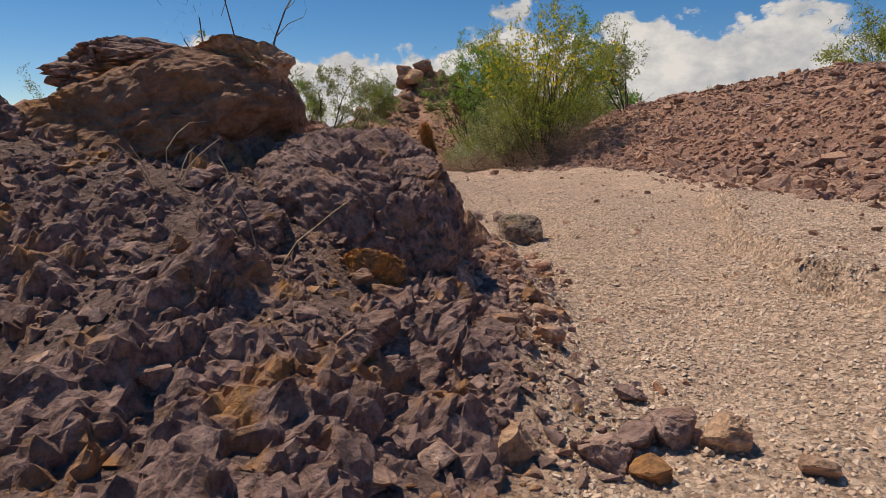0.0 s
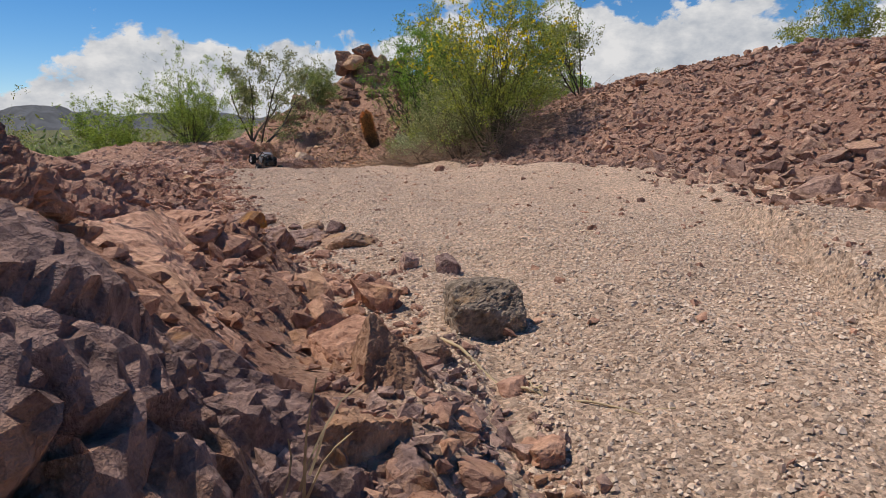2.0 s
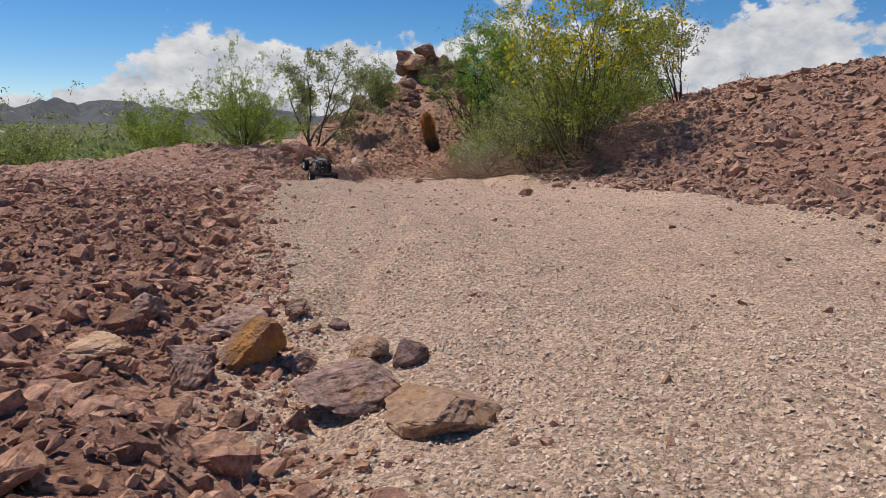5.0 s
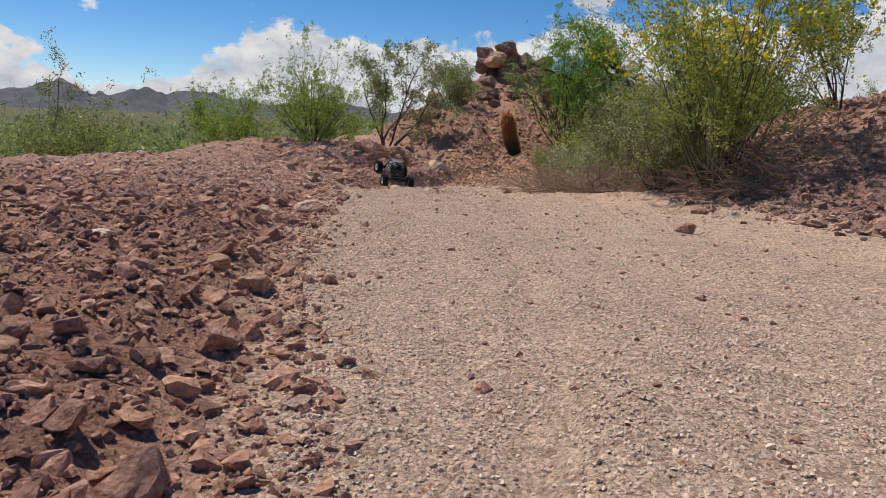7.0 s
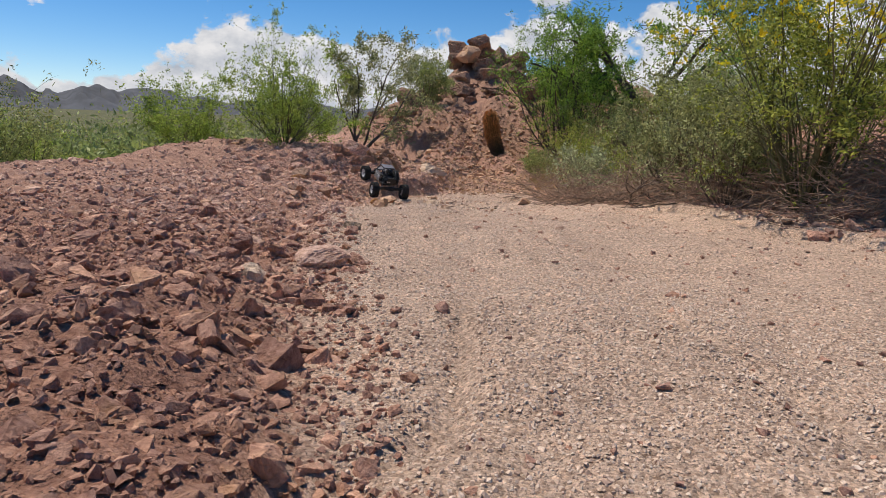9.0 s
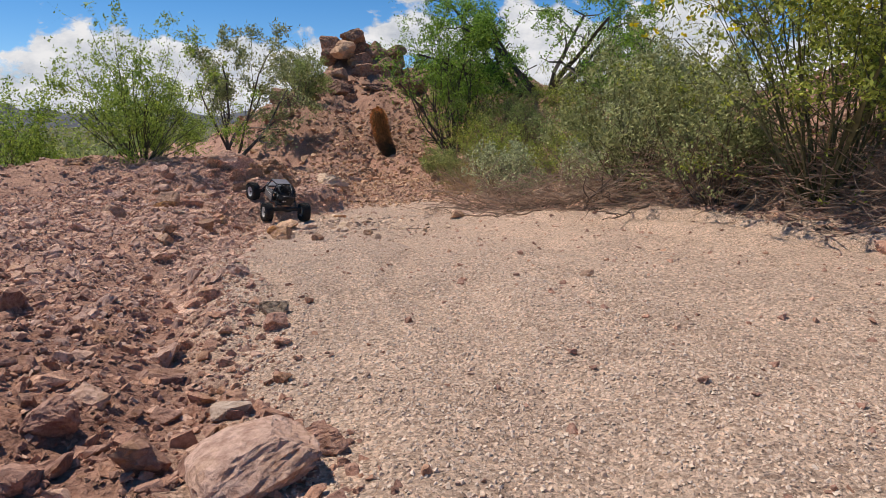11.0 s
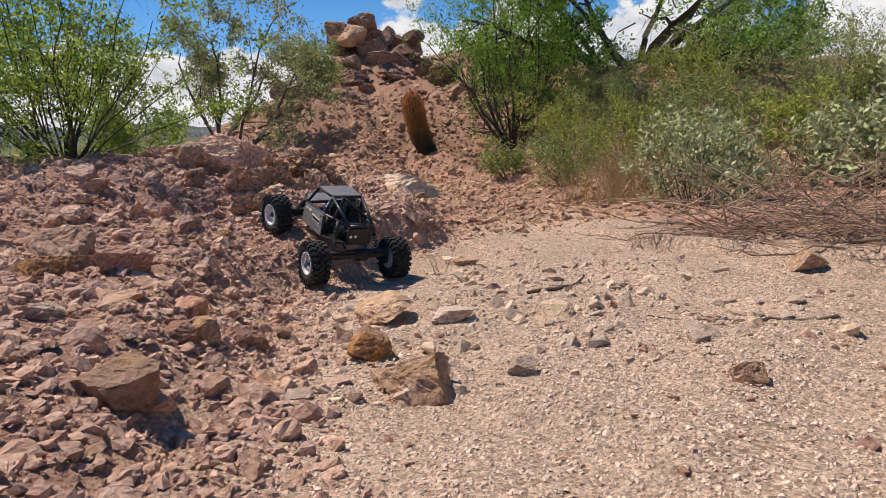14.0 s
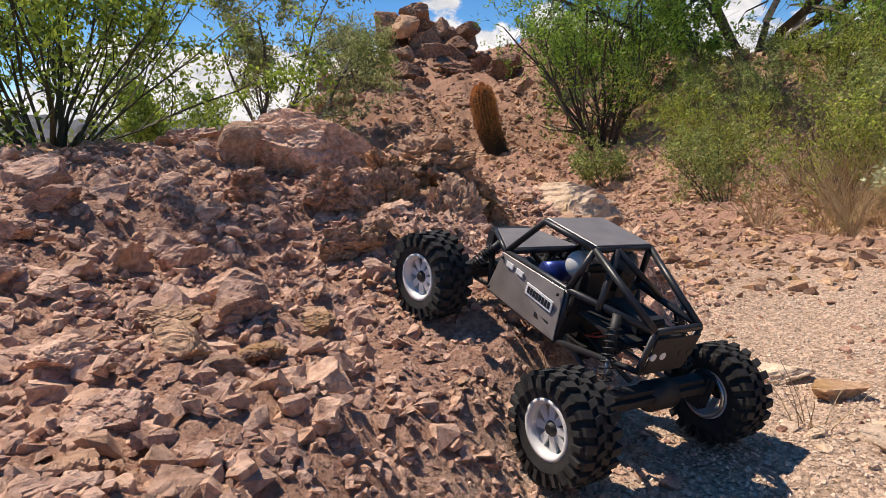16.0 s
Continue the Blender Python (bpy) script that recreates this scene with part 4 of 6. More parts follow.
    from_bm("bumper", box_bm((-0.036, 0.148, 0.122), (0.036, 0.166, 0.152), 0.003), mat_black, car)
    from_bm("tail_plate", slab_bm([(-0.036, -0.160, 0.160), (0.036, -0.160, 0.160), (0.033, -0.154, 0.113), (-0.033, -0.154, 0.113)], 0.002), mat_black, car)
    for k, x in enumerate((-0.03, -0.015, 0.015, 0.03)):
        bm = lathe([(-0.001, 0.0), (-0.001, 0.0045), (0.001, 0.0045), (0.001, 0.0)], 12)
        bmesh.ops.rotate(bm, verts=bm.verts[:], cent=(0, 0, 0), matrix=Matrix.Rotation(radians(90), 3, "Z"))
        bmesh.ops.translate(bm, verts=bm.verts[:], vec=(x, -0.1590, 0.136))
        from_bm("lamp_hole", bm, mat_white if k < 2 else mat_black, car)
    for k in range(3):
        pipe("wire", [(-0.03 + k * 0.012, -0.06, 0.105), (-0.04 + k * 0.01, -0.085, 0.118 + 0.006 * k), (-0.02 + k * 0.012, -0.105, 0.132)], 0.0014, mat_wire, car, 6)
    # axles, links, shocks
    for y, drop, lean in ((-0.1525, 0.0, 0.0), (0.1525, 0.012, 6.0)):
        axle = from_bm("axle", box_bm((-0.088, y - 0.013, 0.068 + drop), (0.088, y + 0.013, 0.090 + drop), 0.006), mat_black, car)
        bm = lathe([(-0.022, 0.004), (-0.018, 0.018), (0.018, 0.018), (0.022, 0.004)], 18)
        bmesh.ops.translate(bm, verts=bm.verts[:], vec=(0.012, y, 0.076 + drop))
        from_bm("differential", bm, mat_black, axle, smooth=True)
        for sx in (-1, 1):
            from_bm("portal_box", box_bm((sx * 0.093 - 0.008, y - 0.013, 0.046 + drop), (sx * 0.093 + 0.008, y + 0.013, 0.094 + drop), 0.004), mat_black, axle)
            sy = 1 if y > 0 else -1
            pipe("link_rod", [(sx * 0.060, y - sy * 0.01, 0.072 + drop), (sx * 0.030, sy * 0.03, 0.082)], 0.0036, mat_steel, car, 8)
            pipe("upper_link", [(sx * 0.034, y - sy * 0.008, 0.096 + drop), (sx * 0.028, sy * 0.045, 0.108)], 0.003, mat_black, car, 8)
            lo, hi = Vector((sx * 0.070, y - sy * 0.012, 0.088 + drop)), Vector((sx * 0.050, y - sy * 0.04, 0.165 if y < 0 else 0.150))
            shock = pipe("shock_absorber", [lo, lo.lerp(hi, 0.5)], 0.0030, mat_steel, car, 10)
            pipe("shock_body", [lo.lerp(hi, 0.45), hi], 0.0058, mat_black, shock, 12)
            d = (hi - lo).normalized()
            u = d.orthogonal().normalized()
            w = d.cross(u)
            coil = [lo + (hi - lo) * (0.08 + 0.74 * k / 60) + (u * math.cos(k * 0.9) + w * math.sin(k * 0.9)) * 0.0085 for k in range(61)]
            pipe("spring", coil, 0.0011, mat_black, shock, 5)
    # wheels
    tyre_me, dishes = None, {}
    for y, drop in ((-0.1525, 0.0), (0.1525, 0.012)):
        for sx in (-1, 1):
            hub = new("wheel")
            hub.parent = car
            hub.empty_display_size = 0.03
            hub.matrix_basis = pose(sx * 0.127, y, 0.0600 + (drop + (0.012 if sx < 0 else -0.006) if y > 0 else 0.0), sx * 37 + y * 200, 0, (9 if y > 0 else 0))
            tyre = from_bm("tyre", tyre_bm(), mat_tyre, hub, "black knobbly rubber tyre") if tyre_me is None else new("tyre", tyre_me)
            tyre_me = tyre.data
            tyre.parent = hub
            bm = lathe([(-0.021 * sx, RIM_R + 0.001), (-0.021 * sx, RIM_R - 0.003), (0.018 * sx, RIM_R - 0.004), (0.024 * sx, RIM_R - 0.001), (0.024 * sx, RIM_R + 0.003), (0.02 * sx, RIM_R + 0.003)], 40)
            bmesh.ops.recalc_face_normals(bm, faces=bm.faces[:])
            rim = from_bm("rim", bm, mat_rim, hub, "white wheel rim", True)
            bm = lathe([(-0.022 * sx, RIM_R - 0.001), (-0.025 * sx, RIM_R - 0.001), (-0.025 * sx, RIM_R - 0.005), (-0.022 * sx, RIM_R - 0.005)], 40)
            from_bm("beadlock_ring", bm, mat_ring, hub, "bright metal inner ring", True)
            if sx not in dishes:
                sp = from_bm("spoke", spoke_bm(sx), mat_rim, hub)
                dishes[sx] = sp.data
                first = 1
            else:
                first = 0
            for k in range(first, 8):
                sp = new("spoke", dishes[sx])
                sp.parent = hub
                sp.matrix_basis = pose(0, 0, 0, 45 * k, 0, 0)
            bm = lathe([(sx * 0.004, 0.0), (sx * 0.004, 0.010), (sx * 0.015, 0.009), (sx * 0.020, 0.005), (sx * 0.020, 0.0)], 16)
            bmesh.ops.recalc_face_normals(bm, faces=bm.faces[:])
            from_bm("hub", bm, mat_black, hub, "black wheel hub")
    car.matrix_basis = CAR_POSE @ Matrix.Scale(CAR_SIZE, 4)
    return car


CAR_POSE, CAR_SIZE = pose(-1.269, 7.818, -0.199, 16.6, 5.0, 25.9), 0.887
crawler()


# ---- distance ----
def mountain_range():
    rng = np.random.default_rng(3)
    az = np.radians(np.arange(-75, 76, 0.25))
    bow = 62 + 42 * np.exp(-((np.degrees(az) + 20) / 9) ** 2) + 40 * np.exp(-((np.degrees(az) + 38) / 12) ** 2) + 95 * np.exp(-((np.degrees(az) - 20.5) / 3.0) ** 2) - 45 * sstep(2, 14, np.degrees(az))
    top = bow * (1 + 0.6 * fbm(az * 22, az * 0 + 3, 5, 7, 0.5)) - 20
    rows, verts = 8, []
    for k in range(rows):
        s = k / (rows - 1)
        r = 2300 + 900 * s + 160 * fbm(az * 40, az * 0 + s * 5, 3, 9)
        z = -25 + (top + 25) * s**0.9 * (1 + (0.5 * fbm(az * 60, az * 0 + s * 3, 4, 12) if k < rows - 1 else 0))
        verts.append(np.c_[np.sin(az) * r, np.cos(az) * r, z])
    n = len(az)
    a = (np.arange(rows - 1)[:, None] * n + np.arange(n - 1)[None]).ravel()
    m = plain("far_mountain_rock", (0.075, 0.08, 0.09), 0.95, grain=0.012, spread=0.35)
    ob = mesh_object("mountain_range_backdrop", np.concatenate(verts), np.c_[a, a + 1, a + n + 1, a + n], m, True)
    return tagged(ob, "low blue-brown desert mountain range on the horizon", "mountains", kind="structure")


def cloud_bank():
    """Cumulus far away: a curved screen with billows that let the sky through between them."""
    az, rad = np.radians(np.arange(-80, 81, 2.0)), 4300.0
    el = np.linspace(-40, 2600, 12)
    verts = np.concatenate([np.c_[np.sin(az) * rad, np.cos(az) * rad, np.full(len(az), e)] for e in el])
    n = len(az)
    a = (np.arange(len(el) - 1)[:, None] * n + np.arange(n - 1)[None]).ravel()
    m = bpy.data.materials.new("cloud")
    m.use_nodes = True
    t = m.node_tree
    t.nodes.remove(t.nodes["Principled BSDF"])
    co = t.nodes.new("ShaderNodeTexCoord")
    scale = t.nodes.new("ShaderNodeMapping")
    scale.inputs["Scale"].default_value = (0.001, 0.001, 0.0016)
    scale.inputs["Location"].default_value = CLOUD_AT
    t.links.new(co.outputs["Object"], scale.inputs["Vector"])
    big = node(t, "ShaderNodeTexNoise", Scale=1.5, Detail=9.0, Roughness=0.56, Distortion=0.15)
    inner = node(t, "ShaderNodeTexNoise", Scale=4.0, Detail=7.0, Roughness=0.6)
    for k in (big, inner):
        t.links.new(scale.outputs[0], k.inputs["Vector"])
    sep = t.nodes.new("ShaderNodeSeparateXYZ")
    t.links.new(co.outputs["Object"], sep.inputs[0])

    def calc(op, p, q):
        k = t.nodes.new("ShaderNodeMath")
        k.operation = op
        for i, v in enumerate((p, q)):
            if isinstance(v, (int, float)):
                k.inputs[i].default_value = v
            else:
                t.links.new(v, k.inputs[i])
        return k.outputs[0]

    height = calc("DIVIDE", sep.outputs["Z"], 1000.0)
    lean = ramp(t, height, ((0.0, (0.66,) * 3), (0.3, (0.63,) * 3), (0.55, (0.565,) * 3), (0.78, (0.46,) * 3), (1.0, (0.39,) * 3)))
    total = calc("ADD", calc("ADD", big.outputs[0], lean), calc("MULTIPLY", sep.outputs["X"], 0.07 / 4300))
    k = t.nodes.new("ShaderNodeMapRange")
    k.inputs["From Min"].default_value, k.inputs["From Max"].default_value = 1.04, 1.075
    t.links.new(total, k.inputs["Value"])
    shade = ramp(t, inner.outputs[0], ((0.3, (0.50, 0.56, 0.65)), (0.62, (0.92, 0.94, 0.97))))
    em = t.nodes.new("ShaderNodeEmission")
    t.links.new(shade, em.inputs[0])
    em.inputs[1].default_value = CLOUD_GLOW
    clear = t.nodes.new("ShaderNodeBsdfTransparent")
    ms = t.nodes.new("ShaderNodeMixShader")
    t.links.new(k.outputs[0], ms.inputs[0])
    t.links.new(clear.outputs[0], ms.inputs[1])
    t.links.new(em.outputs[0], ms.inputs[2])
    t.links.new(ms.outputs[0], t.nodes["Material Output"].inputs[0])
    ob = mesh_object("cloud_backdrop", verts, np.c_[a, a + 1, a + n + 1, a + n], m, True)
    return tagged(ob, "white cumulus clouds low in a blue sky", "clouds", kind="structure")


CLOUD_AT, CLOUD_GLOW = (0.3, 0.0, 0.15), 0.93
mountain_range()
cloud_bank()

# ---- rocks of the outcrop ----
def outcrop_face():
    """The crumbling body of the outcrop, laid over the ground where it stands."""
    step = 0.004
    xs, ys = np.arange(-1.05, 0.16, step), np.arange(0.16, 1.06, step)
    gx, gy = np.meshgrid(xs, ys)
    px, py = gx.ravel(), gy.ravel()
    z, _, out, _, _ = land(px, py)
    wx, wy = px + 0.02 * fbm(px * 12, py * 12, 3, 260), py + 0.02 * fbm(px * 12, py * 12, 3, 270)
    crumb = chunks(wx, wy, 0.09, 200) * 0.017 + chunks(wx, wy, 0.034, 210) * 0.010 + chunks(wx, wy, 0.014, 220) * 0.005
    crumb = crumb + 0.034 * fbm(px * 11, py * 11, 5, 240, 0.72) + 0.008 * fbm(px * 70, py * 70, 3, 242, 0.8) - 0.02 * sstep(0.05, 0.0, np.abs(fbm(px * 6, py * 6, 3, 245)))
    rim = np.minimum.reduce([px - xs[0], xs[-1] - px, py - ys[0], ys[-1] - py])
    zz = z.reshape(gx.shape)
    sy, sx = np.gradient(zz, step)
    up = 1 / np.sqrt(1 + sx**2 + sy**2).ravel()
    push = np.where(out > 0.35, 0.006 + (crumb - 0.006) * out, -0.02)
    z = z + push * up - 0.05 * sstep(0.03, 0.0, rim)
    px, py = px - push * sx.ravel() * up, py - push * sy.ravel() * up
    side = 0.006 * fbm(px * 40, py * 40, 3, 250)
    w, h = len(xs), len(ys)
    a = (np.arange(h - 1)[:, None] * w + np.arange(w - 1)[None]).ravel()
    ob = mesh_object("rock_outcrop", np.c_[px + side, py - side, z], np.c_[a, a + 1, a + w + 1, a + w], mat_rock_mauve)
    return tagged(ob, "crumbling purple-brown rock outcrop at the edge of the wash", "rock outcrop")


outcrop_face()
OUT = "purple-brown fractured boulder of the outcrop beside the wash"
GRP = "outcrop boulders"
boulder(-0.395, 0.945, 0.242, (0.20, 0.18, 0.125), 10, 501, mat_rock_brown, "large orange-stained boulder overhanging the outcrop", GRP, (-6, 4), n=54, planes=9, joints=0.03, rough=0.14, grain=0.02, square=3.2, bite=(0.6, 0.85))
boulder(-0.45, 0.985, 0.345, (0.18, 0.13, 0.06), 14, 516, mat_rock_mauve, "crusted purple-brown cap of the overhanging boulder", GRP, (0, -4), n=46, joints=0.16, rough=0.2)
boulder(-0.258, 0.905, 0.338, (0.072, 0.07, 0.042), 30, 510, mat_rock_tan, "pale tan flat-topped block on the outcrop", GRP, (3, 8), n=32, joints=0.05)
boulder(-0.25, 1.14, 0.205, (0.07, 0.085, 0.075), 70, 517, mat_rock_red, OUT, GRP, (0, 20), n=32)
boulder(-0.115, 0.81, 0.10, (0.128, 0.15, 0.165), 78, 502, mat_rock_dark, "domed dark brown boulder at the end of the outcrop", GRP, (0, 6), n=54, planes=5, square=2.3, joints=0.055, rough=0.09, grain=0.03, pits=0.014, scale=1.35, bite=(0.7, 0.9))
boulder(-0.01, 0.745, 0.045, (0.045, 0.05, 0.06), 75, 503, mat_rock_dark, OUT, GRP, (0, 8), joints=0.03, planes=8)
boulder(-0.075, 0.672, 0.09, (0.045, 0.02, 0.045), 20, 518, mat_lichen, "stone of the outcrop crusted with bright orange lichen", GRP, (10, 25), n=32, pits=0.06)
boulder(-0.74, 1.05, 0.22, (0.22, 0.18, 0.12), 130, 504, mat_rock_dark, OUT, GRP, (4, 0), n=46, joints=0.16, rough=0.2)
boulder(-0.60, 0.82, 0.17, (0.12, 0.09, 0.10), 20, 519, mat_rock_brown, OUT, GRP, n=32)
boulder(-0.215, 0.665, 0.135, (0.055, 0.045, 0.05), 200, 505, mat_rock_mauve, OUT, GRP, joints=0.08)
boulder(-0.33, 0.72, 0.145, (0.075, 0.05, 0.055), 160, 506, mat_rock_dark, OUT, GRP, joints=0.08)
boulder(-0.44, 0.70, 0.14, (0.08, 0.06, 0.06), 250, 520, mat_rock_mauve, OUT, GRP, joints=0.08)
boulder(-0.15, 0.59, 0.075, (0.05, 0.04, 0.045), 300, 521, mat_rock_mauve, OUT, GRP, (0, 20), joints=0.08)
boulder(-0.17, 1.27, 0.10, (0.14, 0.20, 0.075), 0, 507, mat_rock_red, "sloping reddish brown slab at the end of the outcrop", GRP, (0, 22), n=46, planes=8, square=5, joints=0.035, rough=0.04, bite=(0.6, 0.9))
boulder(-0.37, 1.43, 0.19, (0.15, 0.15, 0.115), 20, 508, mat_rock_red, OUT, GRP, n=46)
boulder(-0.235, 1.47, 0.09, (0.10, 0.12, 0.085), 60, 522, mat_rock_red, OUT, GRP, (0, 14), n=32, planes=8)
boulder(-0.20, 1.68, 0.05, (0.12, 0.085, 0.05), 110, 509, mat_rock_red, "broad pale brown boulder in the rubble", GRP, (6, 10))
boulder(0.062, 1.135, 0.055, (0.042, 0.055, 0.07), 20, 523, mat_rock_brown, "upright angular brown rock beside the gravel", GRP, (0, -8), planes=7, joints=0.02)
boulder(0.028, 1.02, 0.06, (0.045, 0.04, 0.062), 70, 524, mat_rock_brown, "upright angular brown rock beside the gravel", GRP, (6, 6), planes=7, joints=0.02)
boulder(0.015, 1.235, 0.05, (0.05, 0.045, 0.055), 110, 525, mat_rock_red, "upright angular brown rock beside the gravel", GRP, (0, 10), planes=8, joints=0.03)

# ---- loose rocks that stand out, stretch by stretch ----
for x, y, w in ((0.171, 0.472, 0.046), (0.122, 0.437, 0.043), (0.145, 0.455, 0.03), (0.190, 0.46, 0.018), (0.003, 0.45, 0.02), (-0.003, 0.405, 0.032), (-0.04, 0.352, 0.028), (0.161, 0.53, 0.026), (0.09, 1.72, 0.045), (0.15, 1.69, 0.05), (-0.11, 1.63, 0.06)):
    rock(x, y, w, mat_rock_dark, "brown angular rock lying on the gravel", group="loose brown rocks")
for x, y, w in ((0.210, 0.455, 0.042), (0.05, 0.443, 0.042), (0.256, 0.412, 0.026), (0.09, 1.27, 0.05)):
    rock(x, y, w, mat_rock_tan, "tan angular rock lying on the gravel", group="loose tan rocks")
rock(0.146, 0.416, 0.03, mat_lichen, "small orange-crusted rock lying on the gravel")
boulder(0.168, 1.40, 0.038, (0.047, 0.042, 0.047), 4, 526, mat_rock_grey, "blocky grey-green rock with a rusty underside on the gravel", n=32, planes=4, square=6, joints=0.03, rough=0.10, grain=0.06, bite=(0.78, 0.92))
rock(-0.02, 2.02, 0.13, mat_rock_tan, "flat tan slab with an orange edge", flat=True, deep=0.3)
for x, y, w in ((-0.325, 2.29, 0.105), (-0.268, 2.405, 0.045), (-0.119, 2.10, 0.125), (-0.066, 2.17, 0.045), (-0.207, 2.18, 0.04), (-0.444, 2.28, 0.05), (-0.335, 2.155, 0.06), (-0.19, 2.38, 0.034), (-0.47, 2.33, 0.055), (-0.31, 2.10, 0.06)):
    rock(x, y, w, mat_rock_dark, "dark brown angular rock at the edge of the rubble", flat=w > 0.1, group="loose brown rocks")
boulder(-0.268, 2.175, 0.04, (0.046, 0.04, 0.034), 205, 527, mat_rock_rust, "orange-faced brown rock at the edge of the rubble", n=26, planes=7, joints=0.02)
for x, y, w in ((-0.127, 2.20, 0.056), (-0.41, 2.06, 0.075), (-0.64, 3.22, 0.06), (-0.71, 3.23, 0.046)):
    rock(x, y, w, mat_rock_tan, "tan angular rock lying on the gravel", group="loose tan rocks", flat=w > 0.07)
for x, y, w in ((-0.58, 2.95, 0.06), (-0.24, 2.92, 0.022), (-0.57, 2.66, 0.035), (-0.44, 2.70, 0.028), (-0.56, 3.21, 0.028), (0.67, 5.42, 0.09), (0.34, 4.34, 0.06), (-1.13, 4.42, 0.055), (-0.63, 3.99, 0.026), (-0.92, 4.69, 0.028)):
    rock(x, y, w, mat_rock_red, "reddish brown rock lying on the gravel", group="loose red rocks")
for x, y, w in ((-0.43, 2.82, 0.026), (-0.98, 3.30, 0.048), (-0.99, 3.34, 0.04), (-1.0, 4.17, 0.055)):
    rock(x, y, w, mat_rock_pale, "pale whitish rock among red rubble", group="loose pale rocks", flat=w < 0.05)
rock(-0.905, 4.41, 0.13, mat_rock_pink, "flat pinkish tan slab at the edge of the gravel", flat=True, deep=0.25, turn=12)
rock(-0.975, 4.575, 0.045, mat_rock_pale, "pale whitish rock among red rubble", flat=True, group="loose pale rocks")
for x, y, w in ((-1.154, 4.53, 0.06), (-0.938, 4.86, 0.03), (-0.957, 4.955, 0.045), (-1.133, 5.15, 0.05), (-0.854, 4.475, 0.05), (-1.427, 6.01, 0.06), (-0.95, 6.32, 0.05), (-0.746, 6.73, 0.05), (-1.457, 6.73, 0.10), (-1.794, 6.66, 0.10), (-0.257, 7.27, 0.07)):
    rock(x, y, w, mat_rock_tan if y > 5.5 else mat_rock_red, "angular rock lying at the edge of the gravel", group="loose edge rocks")
rock(-1.174, 7.29, 0.13, mat_rock_tan, "low orange-brown rock sunk in the gravel", deep=0.35, tall=0.7)
rock(-0.964, 5.045, 0.066, mat_rock_grey, "dark greenish grey rock on the gravel", deep=0.3, tall=0.75)
for x, y, w in ((-1.11, 5.18, 0.058), (-0.91, 5.10, 0.02), (-1.04, 5.23, 0.025), (-1.17, 6.12, 0.024), (-1.38, 7.06, 0.075), (-1.47, 7.08, 0.06), (-1.63, 7.30, 0.105), (-1.46, 6.94, 0.055)):
    rock(x, y, w, mat_rock_red, "reddish brown rock lying on the gravel", group="loose red rocks")
for x, y, w in ((-1.47, 6.15, 0.09), (-1.80, 7.46, 0.13), (-1.14, 6.83, 0.09), (-1.17, 6.87, 0.06), (-0.29, 5.22, 0.03), (-1.43, 6.98, 0.05), (-1.34, 7.18, 0.036), (-1.64, 7.64, 0.045), (-1.61, 7.62, 0.04)):
    rock(x, y, w, mat_rock_tan, "tan angular rock lying on the gravel", group="loose tan rocks", deep=0.25)
for x, y, w in ((-0.73, 6.41, 0.042), (-0.69, 6.39, 0.036), (-0.87, 6.21, 0.03), (-1.0, 6.84, 0.04), (-0.861, 7.12, 0.08), (-1.043, 7.20, 0.075), (-0.912, 7.91, 0.075), (-1.61, 6.93, 0.05)):
    rock(x, y, w, mat_rock_pale, "pale whitish rock on the gravel", group="loose pale rocks", flat=w > 0.06 and y > 7)
rock(-1.19, 7.02, 0.075, mat_rock_rust, "orange-brown rock on the gravel", tall=1.1)
rock(-0.892, 7.825, 0.07, mat_rock_tan, "yellowish flat rock on the gravel", flat=True)
boulder(-1.755, 7.29, -0.10, (0.095, 0.07, 0.05), 15, 528, mat_rock_rust, "large orange-brown rock in the rubble", n=32, planes=8, joints=0.04)
boulder(-1.53, 6.93, -0.125, (0.072, 0.055, 0.062), 30, 529, mat_rock_tan, "large tan angular rock at the edge of the rubble", n=32, planes=7, square=4, joints=0.04)
boulder(-1.645, 7.02, -0.125, (0.04, 0.035, 0.034), 60, 530, mat_rock_rust, "yellowish brown rock in the rubble", n=32, planes=7, joints=0.03)
for k, (x, y, w) in enumerate(((-1.691, 7.775, 0.075), (-1.616, 7.778, 0.06), (-1.824, 7.82, 0.055), (-1.896, 8.18, 0.075), (-1.925, 8.05, 0.07), (-1.925, 7.95, 0.05), (-1.588, 7.675, 0.045), (-1.714, 7.625, 0.065), (-1.653, 7.53, 0.05), (-1.544, 7.81, 0.05), (-1.774, 7.675, 0.06), (-1.734, 8.18, 0.045))):
    v, f = hewn(700 + k, 26, 12, 0.55, 2.6, 0.10, 0.08, 0.05, 0.02)
    ob = mesh_object("rock", v * w * 0.62, f, mat_rock_pink if k % 3 else mat_rock_tan)
    ob.matrix_basis = pose(x, y, ground_z(x, y) + w * 0.12, k % 7 * 3 - 9, k % 5 * 4 - 8, k * 53)
    tagged(ob, "broad weathered pinkish rock in the rubble slope", "rock", "slope rocks")
for x, y, w in ((-1.66, 7.93, 0.07), (-2.01, 8.2, 0.11), (-1.62, 7.79, 0.06), (-1.75, 8.0, 0.08), (-1.9, 7.8, 0.07), (-2.1, 7.6, 0.09)):
    rock(x, y, w, mat_rock_pink, "pinkish brown rock in the rubble slope", group="loose red rocks", deep=0.25)
LEDGE = "fractured pinkish block of the broken ledge"
boulder(-1.60, 8.47, 0.078, (0.135, 0.08, 0.088), 8, 540, mat_rock_pink, "long pinkish block crowning the broken ledge", "ledge blocks", (0, -4), n=54, planes=9, square=5, joints=0.09, rough=0.12, grain=0.045, pits=0.02)
